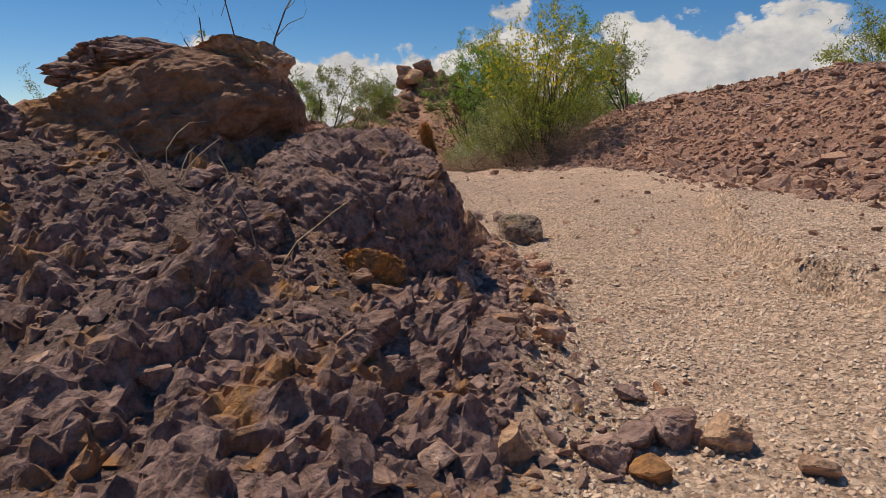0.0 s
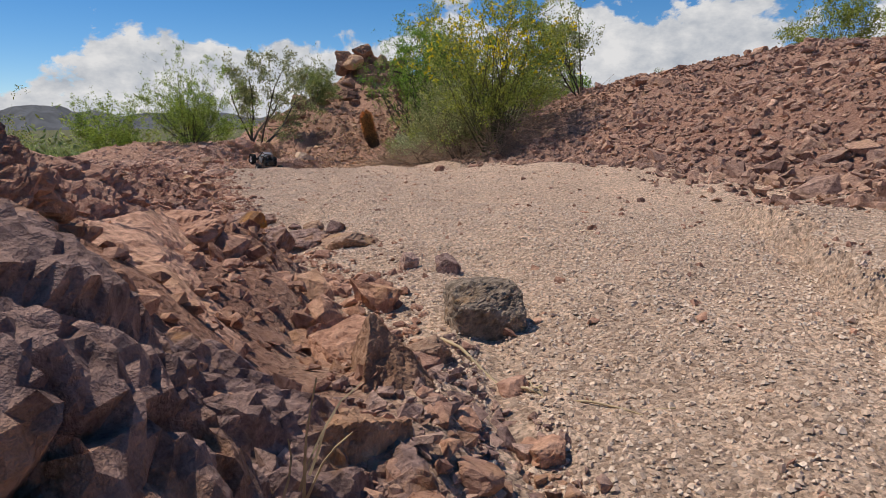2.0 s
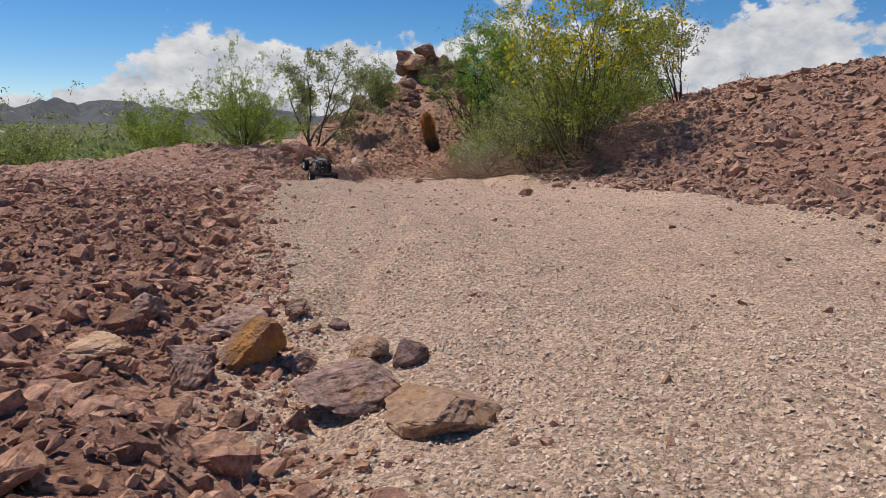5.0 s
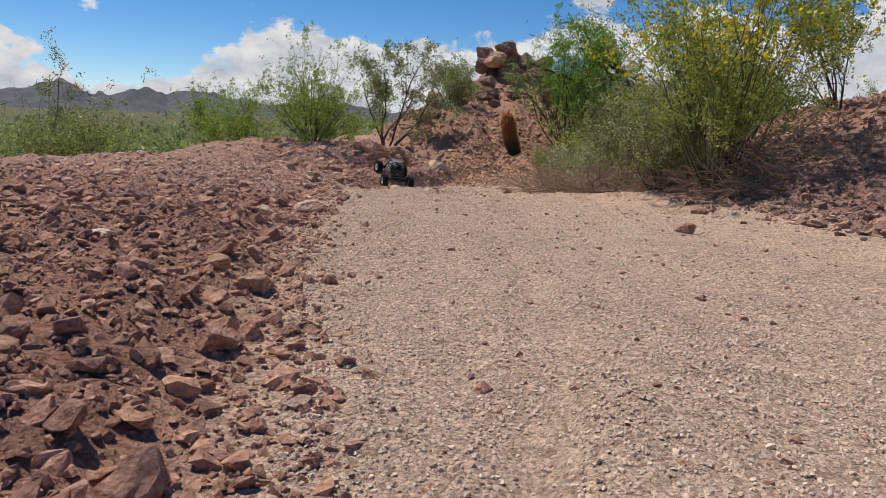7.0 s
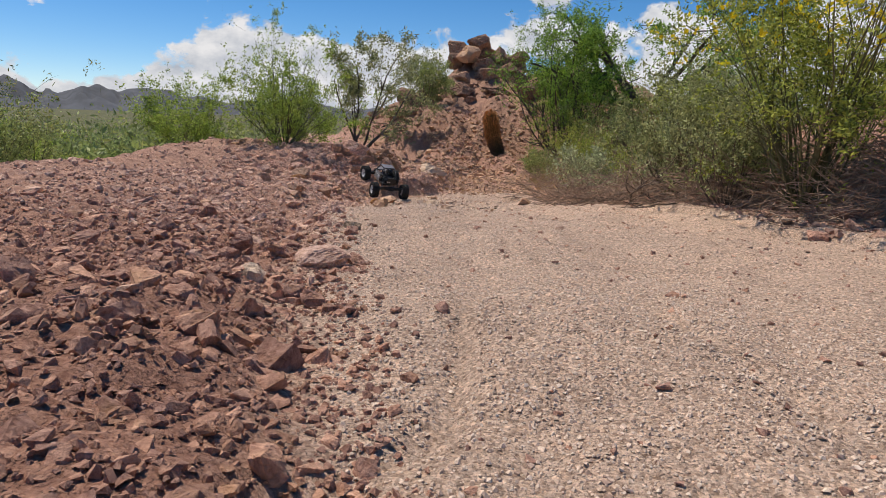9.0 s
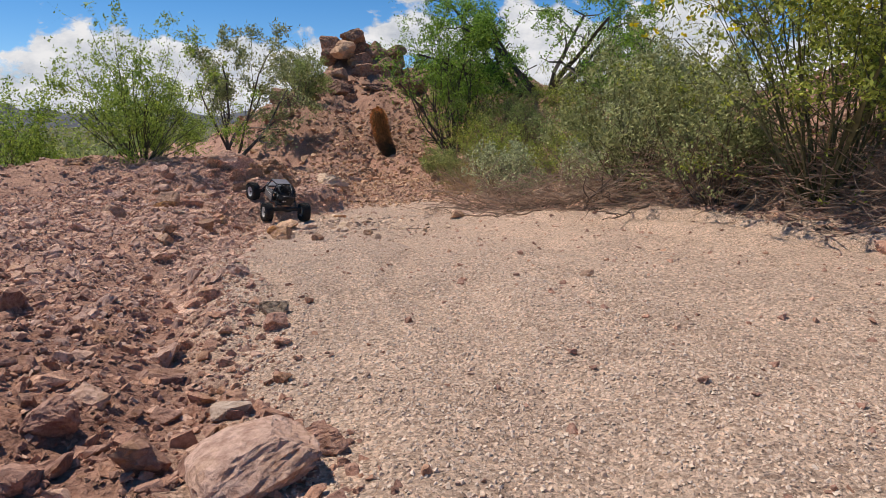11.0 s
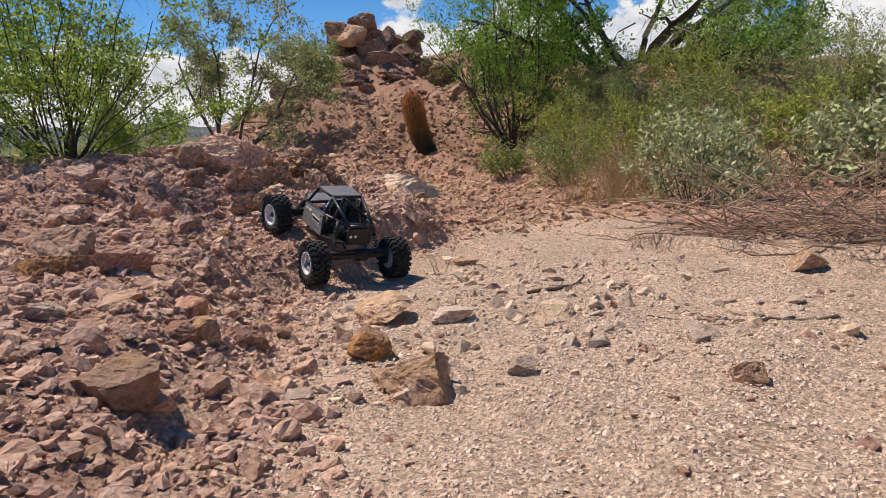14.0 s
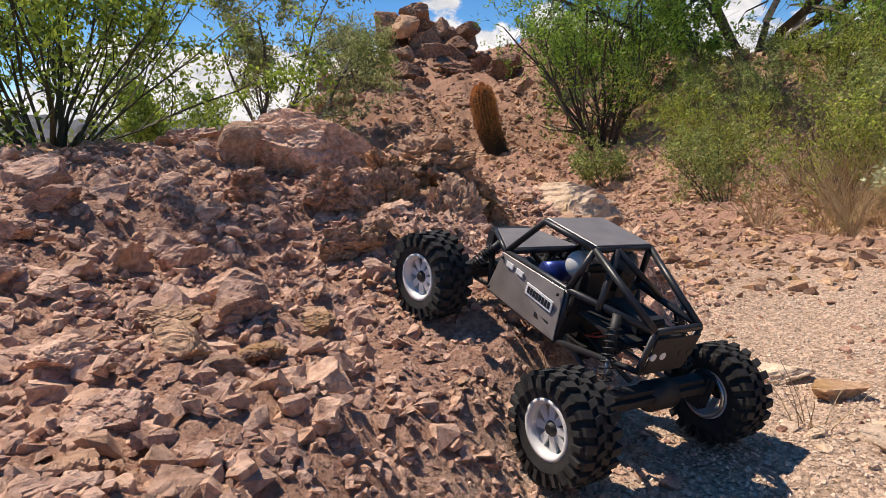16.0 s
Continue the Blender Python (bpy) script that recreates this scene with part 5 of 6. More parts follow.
boulder(-1.745, 8.44, 0.055, (0.055, 0.06, 0.07), 30, 541, mat_rock_tan, LEDGE, "ledge blocks", n=32, planes=7, square=4, joints=0.04)
for k, (x, y, z, r, tall) in enumerate(((-2.02, 8.46, 0.05, 0.10, 0.7), (-1.87, 8.50, 0.06, 0.09, 0.7), (-1.45, 8.43, 0.0, 0.10, 1.0), (-1.35, 8.46, 0.0, 0.11, 1.0), (-1.27, 8.44, -0.06, 0.10, 1.1), (-1.20, 8.35, -0.14, 0.085, 1.1), (-1.44, 8.28, -0.05, 0.09, 1.1), (-1.33, 8.30, -0.09, 0.095, 1.2), (-1.56, 8.29, -0.02, 0.08, 0.9), (-1.70, 8.28, 0.0, 0.06, 0.8), (-1.39, 8.15, -0.12, 0.075, 1.0), (-1.51, 8.13, -0.09, 0.065, 0.8), (-1.25, 8.22, -0.17, 0.07, 1.1), (-1.31, 8.09, -0.17, 0.055, 0.9), (-1.16, 8.27, -0.2, 0.05, 0.9))):
    boulder(x, y, z, (r * 1.05, r * 0.9, r * 0.85 * tall), k * 67, 545 + k, mat_rock_tan if 1 < k < 8 or k > 9 else mat_rock_pink, LEDGE, "ledge blocks", (k * 7 % 19 - 9, k * 5 % 17 - 8), n=32, rough=0.2, joints=0.2, grain=0.07, pits=0.05, scale=1.8)
rock(-0.98, 8.72, 0.30, mat_rock_pale, "flat pale slab at the foot of the hill", flat=True, deep=0.35)

# ---- stacked boulders on the hill ----
HILL = "weathered reddish boulder in the pile on the hilltop"
for k, (x, y, z, w, flat) in enumerate(((-0.58, 20.9, 2.46, 0.39, 0.71), (-0.89, 20.3, 1.98, 0.43, 0.66), (-1.19, 20.9, 2.27, 0.34, 0.83), (-0.13, 20.9, 2.08, 0.24, 1.0), (0.14, 20.9, 1.96, 0.27, 0.95), (0.44, 20.9, 2.02, 0.28, 0.8), (0.2, 20.4, 1.75, 0.29, 0.52), (-0.36, 19.8, 1.47, 0.33, 0.72), (0.06, 20.3, 1.51, 0.27, 0.9), (-0.95, 18.7, 1.34, 0.29, 0.71), (-0.95, 18.0, 1.04, 0.32, 0.64), (0.37, 20.4, 1.58, 0.22, 0.62), (0.54, 17.4, 0.92, 0.36, 0.82), (-0.2, 18.1, 1.03, 0.48, 0.29), (-0.77, 17.6, 0.8, 0.22, 0.5), (-2.26, 18.4, 0.88, 0.29, 0.8), (-1.96, 16.8, 0.72, 0.18, 1.17), (-2.07, 15.4, 0.46, 0.25, 0.64), (-0.47, 20.2, 1.74, 0.35, 0.69), (0.47, 19.1, 1.24, 0.27, 0.73), (-1.46, 17.8, 0.86, 0.29, 0.62), (0.61, 16.4, 0.64, 0.21, 0.64), (-1.21, 20.6, 1.9, 0.25, 0.89), (-0.75, 21.4, 1.95, 0.62, 0.8), (0.15, 21.3, 1.65, 0.55, 0.7), (-0.62, 21.1, 2.1, 0.42, 0.8), (-1.0, 21.2, 2.0, 0.45, 0.8), (-0.25, 21.2, 1.85, 0.4, 0.8), (0.35, 21.2, 1.75, 0.4, 0.7))):
    boulder(x, y, z, (w, w * 0.9, w * flat), k * 57, 600 + k, mat_rock_tan if k == 1 else mat_rock_hill, "pinkish rounded boulder in the hilltop pile" if k == 1 else HILL, "hill boulders", (k * 5 % 12, k * 7 % 14), n=20, square=2.4, joints=0.05, rough=0.08)


# ---- rubble and gravel ----
def strew(n, x0, x1, y0, y1, seed, keep):
    rng = np.random.default_rng(seed)
    x, y = rng.uniform(x0, x1, n), rng.uniform(y0, y1, n)
    ok = keep(x, y, rng)
    return x[ok], y[ok], rng


def sizes(rng, n, lo, hi, power=2.2):
    """More small ones than large ones."""
    u = rng.random(n)
    return (lo ** (1 - power) + u * (hi ** (1 - power) - lo ** (1 - power))) ** (1 / (1 - power))


def on_left(x, y, rng):
    d = np.interp(y, LEFT_Y, LEFT_X) - x
    return (d > -0.05 + rng.normal(0, 0.04, len(x))) & (rng.random(len(x)) < np.clip(1.3 - d * 0.6, 0.08, 1))


def on_right(x, y, rng):
    d = x - np.interp(y, RIGHT_Y, RIGHT_X)
    return d > -0.1 + rng.normal(0, 0.08, len(x))


def on_sand(x, y, rng):
    return (x > np.interp(y, LEFT_Y, LEFT_X)) & (x < np.interp(y, RIGHT_Y, RIGHT_X))


def clear(x, y):
    """Not under the crawler's wheels."""
    return ~((np.abs(x + 1.25) < 0.24) & (np.abs(y - 7.76) < 0.22))


def two_kinds(n, x0, x1, y0, y1, seed, keep, lo, hi, power, shapes, near, far, name, label, split=5.0):
    x, y, rng = strew(n, x0, x1, y0, y1, seed, keep)
    if hi > 0.03:
        ok = clear(x, y)
        x, y = x[ok], y[ok]
    s = sizes(rng, len(x), lo, hi, power) * 0.6
    pick = y + rng.normal(0, 0.4, len(x)) < split
    heap(name, x[pick], y[pick], s[pick], shapes, near, label[0], "rubble", seed + 1)
    heap(name, x[~pick], y[~pick], s[~pick], shapes, far, label[1], "rubble", seed + 2, 0.5)


BENCH = ("red-brown angular rubble covering the bench", "pinkish angular rubble below the ledge")
two_kinds(60000, -3.4, 0.1, 1.2, 9.0, 11, on_left, 0.007, 0.016, 2.2, SHAPES_SMALL, mat_rock_red, mat_rock_pink, "rubble", BENCH)
two_kinds(29000, -3.2, 0.1, 0.92, 9.0, 31, on_left, 0.013, 0.04, 2.4, SHAPES_MID, mat_rock_red, mat_rock_pink, "rubble", BENCH)
two_kinds(1400, -3.0, 0.1, 1.2, 9.0, 13, on_left, 0.035, 0.075, 2.8, SHAPES_COARSE, mat_rock_red, mat_rock_pink, "coarse_rubble", ("fist-sized red-brown angular stones on the bench", "fist-sized pinkish angular stones below the ledge"))
x, y, rng = strew(17000, -2.5, -1.1, 6.2, 8.75, 51, lambda x, y, rng: on_left(x, y, rng) & (clear(x, y) | (rng.random(len(x)) < 0.5)))
heap("fine_rubble", x, y, sizes(rng, len(x), 0.007, 0.028, 2.4) * 0.6, SHAPES_SMALL, mat_rock_pink, "small pinkish broken stones below the ledge", "rubble", 52, 0.3)
SHAPES_LUMP = [hewn(170 + k, 3, 10, 0.62, 2.3, 0.14, 0.0, 0.08) for k in range(14)]
SHAPES_LUMP = [(v, np.concatenate([f[:, :3], f[:, [0, 2, 3]]])) for v, f in SHAPES_LUMP]
x, y, rng = strew(2000, -2.5, -1.1, 6.2, 8.75, 57, lambda x, y, rng: on_left(x, y, rng) & clear(x, y))
heap("lumpy_rubble", x, y, sizes(rng, len(x), 0.012, 0.055, 2.7) * 0.6, SHAPES_LUMP, mat_rock_pink, "dusty pinkish weathered lumps packed below the ledge", "rubble", 58, 0.45)
x, y, rng = strew(6500, -0.9, 0.15, 0.2, 0.98, 15, on_left)
heap("outcrop_rubble", x, y, sizes(rng, len(x), 0.004, 0.024) * 0.6, SHAPES_SMALL, mat_rock_mauve, "crumbled purple-brown stones on the outcrop", "rubble", 16)
edge = lambda x, y, rng: np.abs(x - np.interp(y, LEFT_Y, LEFT_X) + 0.055 - 0.06 * sstep(0.8, 1.1, y)) < 0.065 * (0.5 + rng.random(len(x)))
x, y, rng = strew(9000, -0.3, 0.3, 0.5, 1.35, 33, edge)
heap("toe_debris", x, y, sizes(rng, len(x), 0.004, 0.026, 2.4) * 0.6, SHAPES_SMALL, mat_rock_dark, "crumbled brown clods at the foot of the outcrop", "rubble", 34, 0.35)
x, y, rng = strew(90, -0.2, 0.25, 0.55, 1.35, 35, edge)
for px, py, w in zip(x, y, sizes(rng, len(x), 0.02, 0.055, 2.2)):
    rock(float(px), float(py), float(w), mat_rock_red if py > 0.95 else mat_rock_dark, "brown broken rock fallen from the outcrop", group="fallen rocks", deep=0.3)
x, y, rng = strew(150, -0.9, 0.1, 0.35, 1.7, 17, lambda x, y, rng: on_left(x, y, rng) & ((np.hypot(x + 0.12, y - 0.81) > 0.14) | (y > 1.1)))
for px, py, w in zip(x, y, sizes(rng, len(x), 0.018, 0.05, 2.4)):
    rock(float(px), float(py), float(w), (mat_rock_mauve if w > 0.05 else mat_rock_dark) if py < 0.75 else mat_rock_red, "angular purple-brown stone lodged in the outcrop", group="outcrop stones", deep=0.4, name="stone")
x, y, rng = strew(1400, -1.3, -0.2, 6.8, 7.75, 41, lambda x, y, rng: on_sand(x, y, rng) & clear(x, y) & (rng.random(len(x)) < sstep(-0.2, -0.9, x)))
heap("pale_rubble", x, y, sizes(rng, len(x), 0.007, 0.05, 2.4) * 0.6, SHAPES_MID, mat_rock_pale, "pale broken stones spread over the gravel", "rubble", 42)
x, y, rng = strew(33000, 0.6, 3.8, 1.0, 8.0, 19, on_right)
heap("slope_rubble", x, y, sizes(rng, len(x), 0.012, 0.065) * 0.6, SHAPES_SMALL, mat_rock_slope, "red-brown angular rubble on the slope", "rubble", 20)
x, y, rng = strew(1500, 0.7, 4.2, 0.8, 9.0, 21, on_right)
heap("slope_stones", x, y, sizes(rng, len(x), 0.035, 0.15, 2.4) * 0.6, SHAPES_MID, mat_rock_slope, "larger red-brown stones on the slope", "rubble", 22)
x, y, rng = strew(26000, -3.5, 3.5, 8.4, 21, 23, lambda x, y, rng: rng.random(len(x)) < np.clip(1.7 - y * 0.1, 0.12, 1))
heap("hill_rubble", x, y, np.minimum(sizes(rng, len(x), 0.018, 0.2, 2.5), 0.05 + 0.2 * sstep(10, 14, y)) * 0.6, SHAPES_SMALL, mat_rock_tan, "tan and reddish stones strewn over the hillside", "rubble", 24)
x, y, rng = strew(1000, -3.2, 2.2, 11.5, 20.5, 67, lambda x, y, rng: land(x, y)[0] > 0.0)
heap("hill_stones", x, y, sizes(rng, len(x), 0.05, 0.24, 2.4) * 0.6, SHAPES_MID, mat_rock_hill, "weathered reddish stones on the hillside", "rubble", 68)
x, y, rng = strew(24000, -1.4, 2.4, 8.3, 17.0, 63, lambda x, y, rng: rng.random(len(x)) < np.clip(2.4 - y * 0.13, 0.35, 1))
heap("bank_scree", x, y, sizes(rng, len(x), 0.011, 0.06, 2.2) * (0.6 + 0.5 * sstep(10, 14, y)), SHAPES_SMALL, mat_rock_tan, "tan and pinkish scree on the shaded bank", "scree", 64)
x, y, rng = strew(3000, -1.5, 1.3, 0.2, 8.6, 25, on_sand)
heap("pebbles", x, y, sizes(rng, len(x), 0.007, 0.024, 2.8) * 0.6, SHAPES_SMALL, mat_rock_red, "scattered small brown pebbles on the gravel", "pebbles", 26)
x, y, rng = strew(34000, -1.6, 1.25, 0.2, 9.2, 29, lambda x, y, rng: on_sand(x, y, rng) & (rng.random(len(x)) < 0.35 + 0.9 * np.clip(fbm(x * 2.1, y * 1.4, 3, 310) + 0.15, 0, 0.7)))
for k, (mat, label) in enumerate(((mat_gravel, "coarse pale pinkish shingle on the wash"), (mat_shingle, "coarse tan shingle on the wash"), (mat_gravel, "coarse pinkish shingle on the wash"))):
    heap("shingle", x[k::3], y[k::3], sizes(rng, len(x[k::3]), 0.004, 0.010, 2.6) * 0.6, SHAPES_SMALL, mat, label, "shingle", 320 + k, 0.3)
near = lambda x, y, rng: on_sand(x, y, rng) & (x < np.interp(y, LEFT_Y, LEFT_X) + 0.9 + rng.normal(0, 0.2, len(x)))
x, y, rng = strew(350000, -1.5, 1.1, 0.25, 8.3, 27, near)
GRAINS = []
for k in range(14):
    r8 = np.random.default_rng(300 + k)
    turn = np.arange(5) * 2 * np.pi / 5 + r8.uniform(-0.35, 0.35, 5)
    v = np.r_[np.c_[np.cos(turn), np.sin(turn), np.full(5, -0.1)] * r8.uniform(0.8, 1.15, (5, 1)), np.c_[np.cos(turn[:3] + 1.2) * 0.5, np.sin(turn[:3] + 1.2) * 0.5, r8.uniform(0.5, 0.8, 3)]]
    GRAINS.append((v, np.array([(0, 1, 5), (1, 2, 6), (1, 6, 5), (2, 3, 6), (3, 7, 6), (3, 4, 7), (4, 0, 7), (0, 5, 7), (5, 6, 7)])))
heap("gravel", x, y, sizes(rng, len(x), 0.0015, 0.0040, 2.9), GRAINS, mat_gravel, "pale pinkish coarse gravel covering the wash", "gravel", 28, 0.36, 0.3)
x, y, rng = strew(100000, -2.4, 0.1, 1.6, 8.8, 47, lambda x, y, rng: on_left(x, y, rng) & (rng.random(len(x)) < np.clip(1.1 - 0.8 * (np.interp(y, LEFT_Y, LEFT_X) - x), 0, 1)))
pick = y + rng.normal(0, 0.4, len(x)) < 5.0
for mark, mat, label in ((pick, mat_rock_red, "red-brown grit between the rubble"), (~pick, mat_rock_pink, "pinkish grit between the rubble")):
    heap("grit", x[mark], y[mark], sizes(rng, int(mark.sum()), 0.0025, 0.009, 2.4), GRAINS, mat, label, "grit", 48, 0.36, 0.3)

# ---- shrubs ----
bush("flowering_shrub", 0.90, 6.0, "large yellow-green shrub with small yellow flowers on the bank", "shrub", 1, 1.26, 1.2, 46, 27000, (0.021, 0.0095), leaf_yellow, green_stem, flowers=420, scatter=0.03, bare=0.32, lean=0.9, thick=0.007, forks=5, crook=0.2)
bush("grey_shrub", 0.70, 6.35, "low grey-green shrub at the foot of the bank", "shrub", 3, 0.55, 0.75, 26, 9000, (0.020, 0.009), leaf_sage, twig_mat, scatter=0.03, lean=0.9, thick=0.005, forks=5)
bush("brittlebush", 0.33, 8.80, "silvery grey leafy brittlebush beside the wash", "shrub", 4, 0.44, 0.62, 34, 6500, (0.028, 0.012), leaf_silver, twig_mat, scatter=0.03, lean=1.0, thick=0.004, forks=4, group="brittlebushes")
bush("brittlebush", 0.62, 7.08, "tall silvery brittlebush above a heap of dead twigs", "shrub", 5, 0.80, 0.85, 34, 11000, (0.024, 0.010), leaf_sage, green_stem, scatter=0.03, lean=0.75, thick=0.005, forks=5, bare=0.2, group="brittlebushes")
bush("brittlebush", 1.05, 7.55, "silvery brittlebush on the bank", "shrub", 6, 0.75, 0.8, 28, 8000, (0.026, 0.011), leaf_silver, twig_mat, scatter=0.03, lean=0.8, thick=0.005, forks=5, group="brittlebushes")
bush("mesquite_tree", 1.9, 12.9, "spreading dark-limbed green mesquite tree on the crest of the bank", "tree", 7, 2.05, 4.2, 14, 32000, (0.045, 0.018), leaf_lush, bark_mat, scatter=0.07, lean=1.25, thick=0.06, crook=0.36, forks=6, levels=2, bare=0.32, start=0.3, droop=0.6)
bush("mesquite_tree", 0.68, 13.3, "bright green young tree on the hillside", "tree", 8, 1.95, 2.5, 18, 22000, (0.036, 0.014), leaf_lush, bark_mat, scatter=0.08, lean=1.0, thick=0.02, forks=6, bare=0.04, start=0.2)
bush("green_shrub", 0.85, 9.9, "soft green shrub on the shaded bank", "shrub", 9, 0.48, 0.9, 26, 6500, (0.026, 0.007), leaf_yellow, twig_mat, scatter=0.04, lean=1.0, thick=0.005, forks=5)
bush("green_shrub", 1.45, 10.6, "olive green shrub on the shaded bank", "shrub", 10, 0.6, 1.1, 22, 8000, (0.030, 0.009), leaf_olive, twig_mat, scatter=0.04, lean=0.8, thick=0.006, forks=5)
bush("upright_shrub", -2.35, 8.95, "bright green shrub with many thin upright stems", "shrub", 11, 0.98, 1.2, 38, 20000, (0.021, 0.010), leaf_green, dark_stem, scatter=0.03, lean=1.05, thick=0.0058, forks=5, bare=0.25, crook=0.2)
bush("young_tree", -2.5, 13.6, "grey-green small tree with a crooked trunk", "tree", 12, 1.7, 1.5, 6, 11000, (0.05, 0.018), leaf_sage, bark_mat, scatter=0.06, lean=0.75, thick=0.032, forks=5, bare=0.3, crook=0.32)
bush("green_shrub", -2.9, 11.6, "bright green shrub below the bench", "shrub", 13, 0.75, 1.0, 18, 7000, (0.034, 0.014), leaf_green, green_stem, scatter=0.04, lean=0.9, thick=0.006)
bush("green_shrub", -1.75, 16.9, "olive shrub on the side of the hill", "shrub", 14, 0.95, 1.3, 14, 6000, (0.05, 0.018), leaf_olive, twig_mat, scatter=0.06, lean=0.8, thick=0.01)
bush("green_shrub", -1.9, 18.6, "olive shrub on the side of the hill", "shrub", 15, 1.1, 1.2, 12, 5000, (0.05, 0.018), leaf_sage, twig_mat, scatter=0.06, lean=0.8, thick=0.01)
bush("green_shrub", 1.88, 6.85, "thin wispy green shrub on the crest of the slope", "shrub", 16, 0.82, 0.7, 9, 3400, (0.024, 0.011), leaf_sage, bark_mat, scatter=0.03, lean=0.8, thick=0.008, bare=0.2)
bush("green_shrub", 4.55, 6.95, "wide yellow-green shrub on the skyline", "shrub", 17, 0.75, 1.1, 22, 9000, (0.026, 0.012), leaf_yellow, twig_mat, scatter=0.04, lean=1.0, thick=0.006)
bush("green_shrub", 6.2, 15.0, "small shrub on the skyline", "shrub", 18, 0.7, 1.1, 10, 2200, (0.03, 0.012), leaf_olive, twig_mat, scatter=0.05, lean=0.9, thick=0.008)
for k, (x, y, h) in enumerate(((-3.8, 7.3, 0.6), (-4.4, 8.0, 0.75), (-5.4, 9.3, 0.9), (-3.6, 9.6, 0.7), (-6.5, 8.4, 0.8))):
    bush("green_shrub", x, y, "yellow-green shrub at the edge of the bench", "shrub", 70 + k, h + 0.1, 1.5, 30, 12000, (0.026, 0.012), leaf_green if k % 2 else leaf_olive, green_stem, scatter=0.04, lean=0.9, thick=0.005, group="edge shrubs", z=ground_z(x, y) - 0.02)
bush("palo_verde", -7.3, 10.9, "thin-leaved green tree beyond the edge of the bench", "tree", 19, 2.9, 2.6, 6, 8000, (0.06, 0.016), leaf_sage, twig_mat, scatter=0.08, lean=0.7, thick=0.03, forks=5)
bush("green_shrub", 1.25, 9.2, "olive green shrub on the shaded bank", "shrub", 22, 0.45, 0.8, 18, 5000, (0.030, 0.009), leaf_yellow, twig_mat, scatter=0.04, lean=0.9, thick=0.004)
bush("brittlebush", 1.05, 8.5, "silvery brittlebush beside dry grass", "shrub", 23, 0.45, 0.6, 22, 4500, (0.032, 0.019), leaf_silver, twig_mat, scatter=0.03, lean=1.0, thick=0.004, forks=4, group="brittlebushes")
bush("green_shrub", 0.35, 12.2, "low olive shrub on the hillside", "shrub", 24, 0.35, 0.6, 14, 3000, (0.030, 0.012), leaf_olive, twig_mat, scatter=0.04, lean=1.0, thick=0.004)
bush("green_shrub", 1.0, 15.2, "green shrub high on the hillside", "shrub", 25, 1.0, 1.3, 14, 8000, (0.05, 0.02), leaf_lush, twig_mat, scatter=0.06, lean=0.8, thick=0.01)
for k, (x, y, h, w, m) in enumerate(((0.70, 11.3, 0.68, 1.2, leaf_yellow), (1.25, 11.6, 0.66, 1.1, leaf_olive), (1.9, 11.6, 0.68, 1.2, leaf_yellow), (1.15, 12.5, 0.75, 1.1, leaf_deep), (1.75, 9.6, 0.62, 1.0, leaf_olive), (2.4, 10.6, 0.95, 1.4, leaf_olive), (1.7, 8.4, 0.6, 0.8, leaf_olive), (2.6, 12.0, 0.9, 1.3, leaf_deep))):
    bush("green_shrub", x, y, "feathery green shrub in the thicket on the bank", "shrub", 110 + k, h, w, 22, 8500, (0.028, 0.007), m, twig_mat, scatter=0.04, lean=0.95, thick=0.006, forks=5, bare=0.15, group="thicket shrubs")
for k, (x, y, h, w, m) in enumerate(((0.55, 9.75, 0.5, 0.7, leaf_yellow), (0.30, 10.3, 0.42, 0.7, leaf_olive))):
    bush("grey_shrub", x, y, "grey-green twiggy shrub among dry grass", "shrub", 130 + k, h, w, 24, 4500, (0.022, 0.008), m, twig_mat, scatter=0.03, lean=0.9, thick=0.004, forks=5, group="grey shrubs")
for k, (x, y, h) in enumerate(((0.72, 10.3, 0.6), (1.15, 10.1, 0.6), (0.55, 7.5, 0.45), (1.3, 11.0, 0.6), (0.85, 8.9, 0.4))):
    bush("bare_shrub", x, y, "grey leafless shrub standing in the thicket", "shrub", 140 + k, h, h * 1.2, 16, 350, (0.02, 0.008), leaf_olive, twig_mat if k % 2 else dead_mat, scatter=0.02, lean=1.0, thick=0.005, forks=5, bare=0.15, group="bare shrubs")
for k, (x, y, h, w) in enumerate(((0.17, 9.25, 0.44, 0.42), (0.10, 9.6, 0.38, 0.4), (0.32, 9.2, 0.46, 0.36), (0.45, 9.5, 0.5, 0.4), (0.02, 9.15, 0.2, 0.3))):
    bush("dry_shrub", x, y, "leafless orange-straw tangle of dry stems beside the brittlebush", "shrub", 160 + k, h, w, 26, 60, (0.015, 0.004), leaf_yellow, straw_twig, scatter=0.02, lean=1.1, thick=0.0022, forks=4, bare=0.1, crook=0.4, group="dry shrubs")
barrel_cactus(-0.36, 13.95)


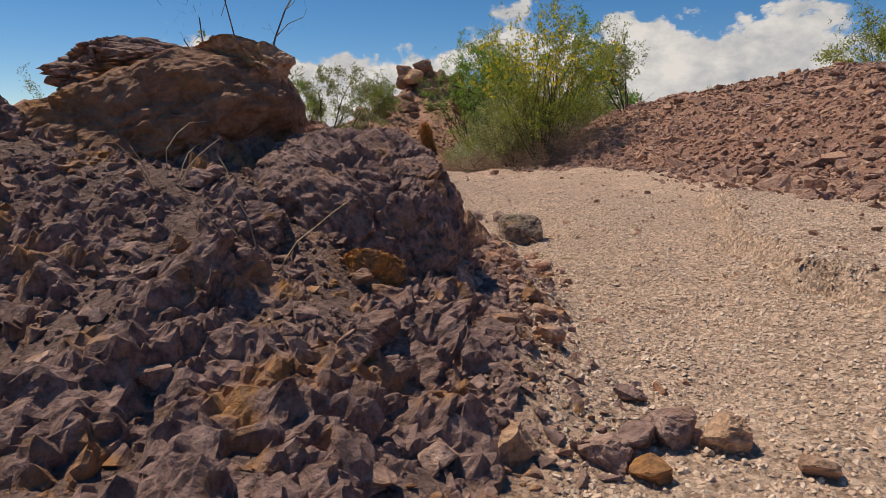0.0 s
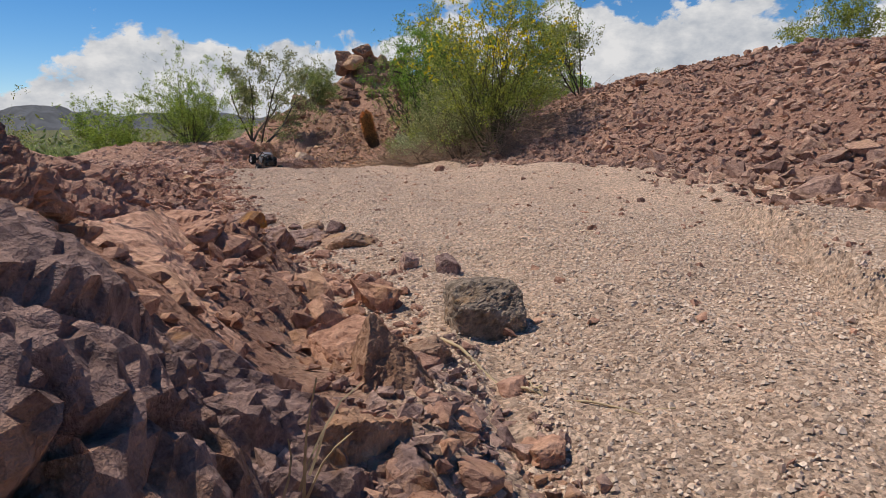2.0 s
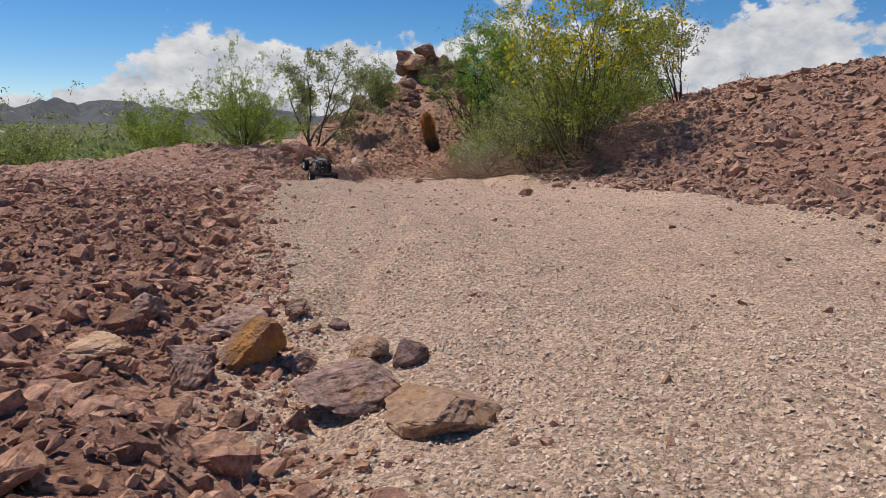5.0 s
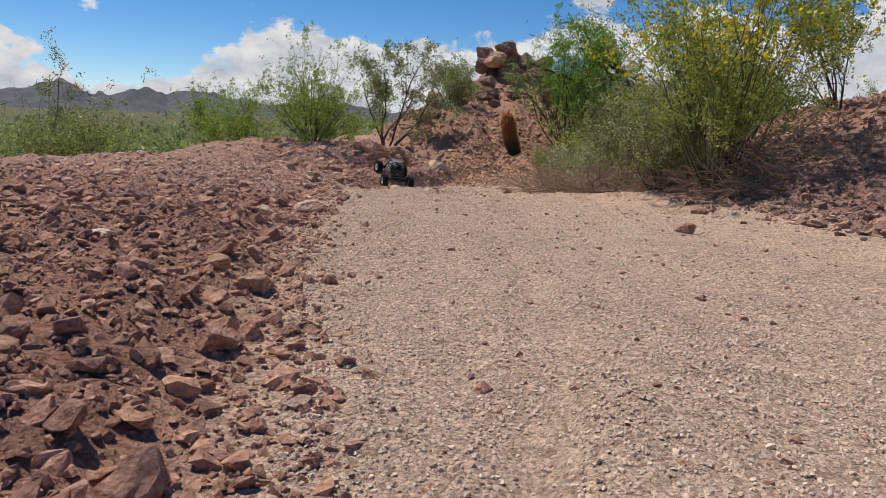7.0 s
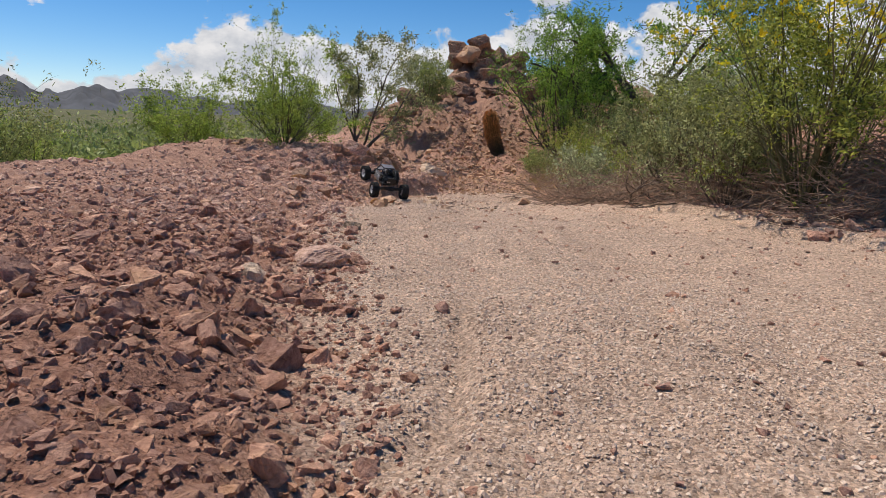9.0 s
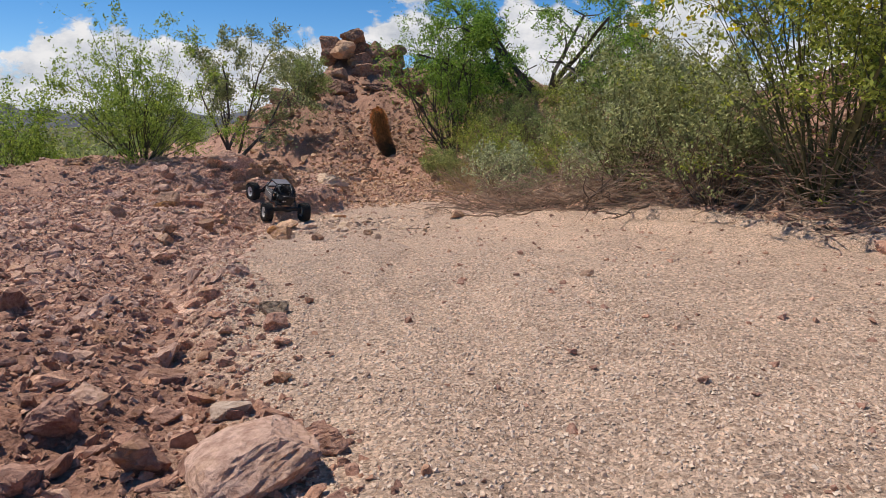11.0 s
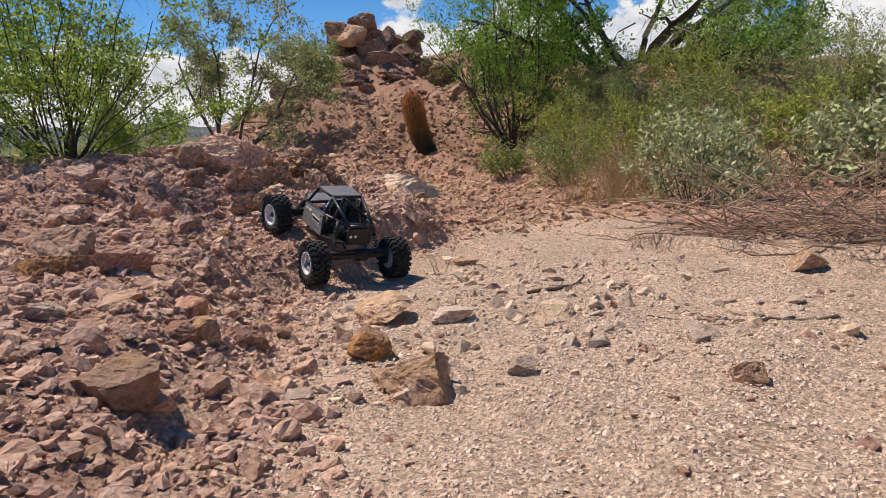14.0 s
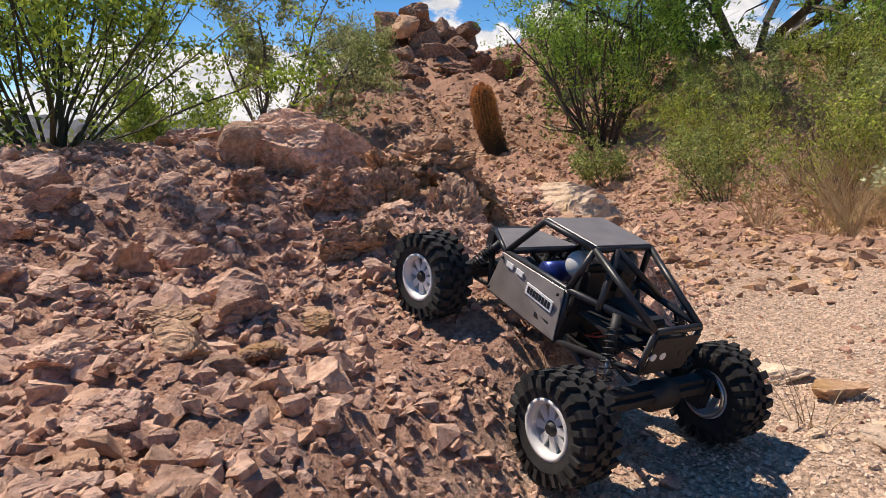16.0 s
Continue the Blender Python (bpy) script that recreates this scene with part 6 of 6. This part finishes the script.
def far_scrub():
    rng = np.random.default_rng(77)
    n = 1500
    az, r = np.radians(rng.uniform(-62, 12, n)), 13 * (8.0 ** rng.random(n))
    x, y = np.sin(az) * r, np.cos(az) * r + 6
    ok = (land(x, y)[3] > 0.5) & (np.abs(az) > 0)
    x, y, r = x[ok], y[ok], r[ok]
    z = land(x, y)[0]
    vs = []
    for k in range(len(x)):
        h = rng.uniform(0.8, 2.3)
        m = 200 if r[k] < 30 else 60
        p = rng.normal(size=(m, 3)) * [0.55 * h, 0.55 * h, 0.3 * h]
        p[:, 2] = np.abs(p[:, 2] + 0.35 * h)
        vs.append(p + [x[k], y[k], z[k]])
    c = np.concatenate(vs)
    v, f = blades(c, rng, 0.20, 0.07, 0.8)
    ob = mesh_object("far_scrub", v, f, leaf_olive)
    return tagged(ob, "green desert scrub on the plain below", "scrub", kind="stuff")


far_scrub()

# ---- dead twigs and grass ----
rng = np.random.default_rng(91)
for k in range(28):
    y = 5.5 + 2.2 * rng.random() ** 0.9
    x = np.interp(y, RIGHT_Y, RIGHT_X) + rng.uniform(0.03, 0.5)
    fallen_stick(float(x), float(y), float(rng.uniform(100, 330)), float(rng.uniform(0.18, 0.55)), float(rng.uniform(0.002, 0.0055)), "grey-brown dead twig in the brush heap", 400 + k, lift=float(rng.uniform(-0.01, 0.13)), mat=twig_mat if k % 3 else dead_mat)

def brush_heap():
    """A tangle of dead twigs along the foot of the bank."""
    n, steps = 2100, 6
    y = 5.45 + 2.6 * rng.random(n)
    x = np.interp(y, RIGHT_Y, RIGHT_X) + rng.gamma(2.0, 0.12, n) - 0.02
    ang, ln = rng.uniform(0, 2 * np.pi, n), rng.uniform(0.08, 0.34, n)
    z = land(x, y)[0] + np.abs(rng.normal(0.02, 0.075, n))
    rise, r = rng.normal(0.08, 0.35, n), rng.uniform(0.001, 0.0034, n)
    segs = []
    for k in range(steps):
        ang, rise = ang + rng.normal(0, 0.3, n), rise + rng.normal(0, 0.1, n)
        x1, y1 = x + np.cos(ang) * ln / steps, y + np.sin(ang) * ln / steps
        z1 = np.maximum(z + rise * ln / steps, land(x1, y1)[0] + 0.004)
        segs.append(np.c_[x, y, z, x1, y1, z1, r, r * 0.85])
        x, y, z, r = x1, y1, z1, r * 0.85
    v, f = tubes(np.concatenate(segs), 4)
    return tagged(mesh_object("brush_heap", v, f, dead_mat), "tangled heap of dead brown twigs under the shrubs", "brush heap", kind="stuff")


brush_heap()
fallen_stick(0.10, 1.36, 300, 0.30, 0.0022, "pale dry forked twig across the gravel", 31, mat=straw)
fallen_stick(0.02, 1.5, 250, 0.22, 0.0014, "pale dry twig on the rubble", 32, mat=straw)
fallen_stick(-0.45, 6.95, 150, 0.3, 0.003, "crooked grey stick on the gravel", 33)
fallen_stick(-0.85, 7.35, 20, 0.3, 0.005, "crooked grey stick on the gravel", 34)
dry_grass(0.012, 0.935, 51, 9, 0.09, "pale dry grass stalks at the foot of the outcrop")
dry_grass(-0.17, 0.62, 52, 5, 0.16, "pale dry grass stalks on the outcrop", lean=0.9)
dry_grass(-0.30, 0.70, 53, 5, 0.14, "pale dry grass stalks on the outcrop", lean=0.9)
dry_grass(0.06, 9.05, 54, 60, 0.32, "straw-coloured dry grass below the shrubs")
dry_grass(0.42, 9.25, 55, 70, 0.5, "straw-coloured dry grass below the shrubs")
for k, (x, y, n, h) in enumerate(((0.25, 9.35, 90, 0.45), (0.62, 9.9, 80, 0.5), (0.85, 10.5, 70, 0.5), (-0.1, 9.3, 40, 0.3), (0.2, 10.6, 40, 0.35))):
    dry_grass(x, y, 80 + k, n, h, "straw-coloured dry grass among the shrubs", lean=0.8)
for k, (x, y, turn, ln, r, lift) in enumerate(((0.36, 7.02, 250, 0.42, 0.006, 0.16), (0.20, 7.22, 200, 0.5, 0.005, 0.03), (0.02, 7.5, 170, 0.35, 0.004, 0.02), (0.52, 6.62, 215, 0.6, 0.005, 0.04), (0.78, 6.05, 235, 0.55, 0.0045, 0.03), (-0.2, 7.85, 140, 0.3, 0.0035, 0.02))):
    fallen_stick(x, y, turn, ln, r, "bleached forked dead branch at the foot of the bank", 470 + k, 3, dead_mat if k % 3 else twig_mat, lift)
dry_grass(-1.42, 7.05, 56, 6, 0.1, "dry grass stalk in the rubble")
dry_grass(-0.98, 7.75, 57, 8, 0.12, "dry grass stalks on the gravel")
bush("bare_shrub", -0.39, 1.3, "leafless twigs rising behind the outcrop", "shrub", 61, 0.42, 0.3, 4, 30, (0.012, 0.005), leaf_olive, twig_mat, lean=0.5, thick=0.004, forks=3, bare=0.3, z=0.24)
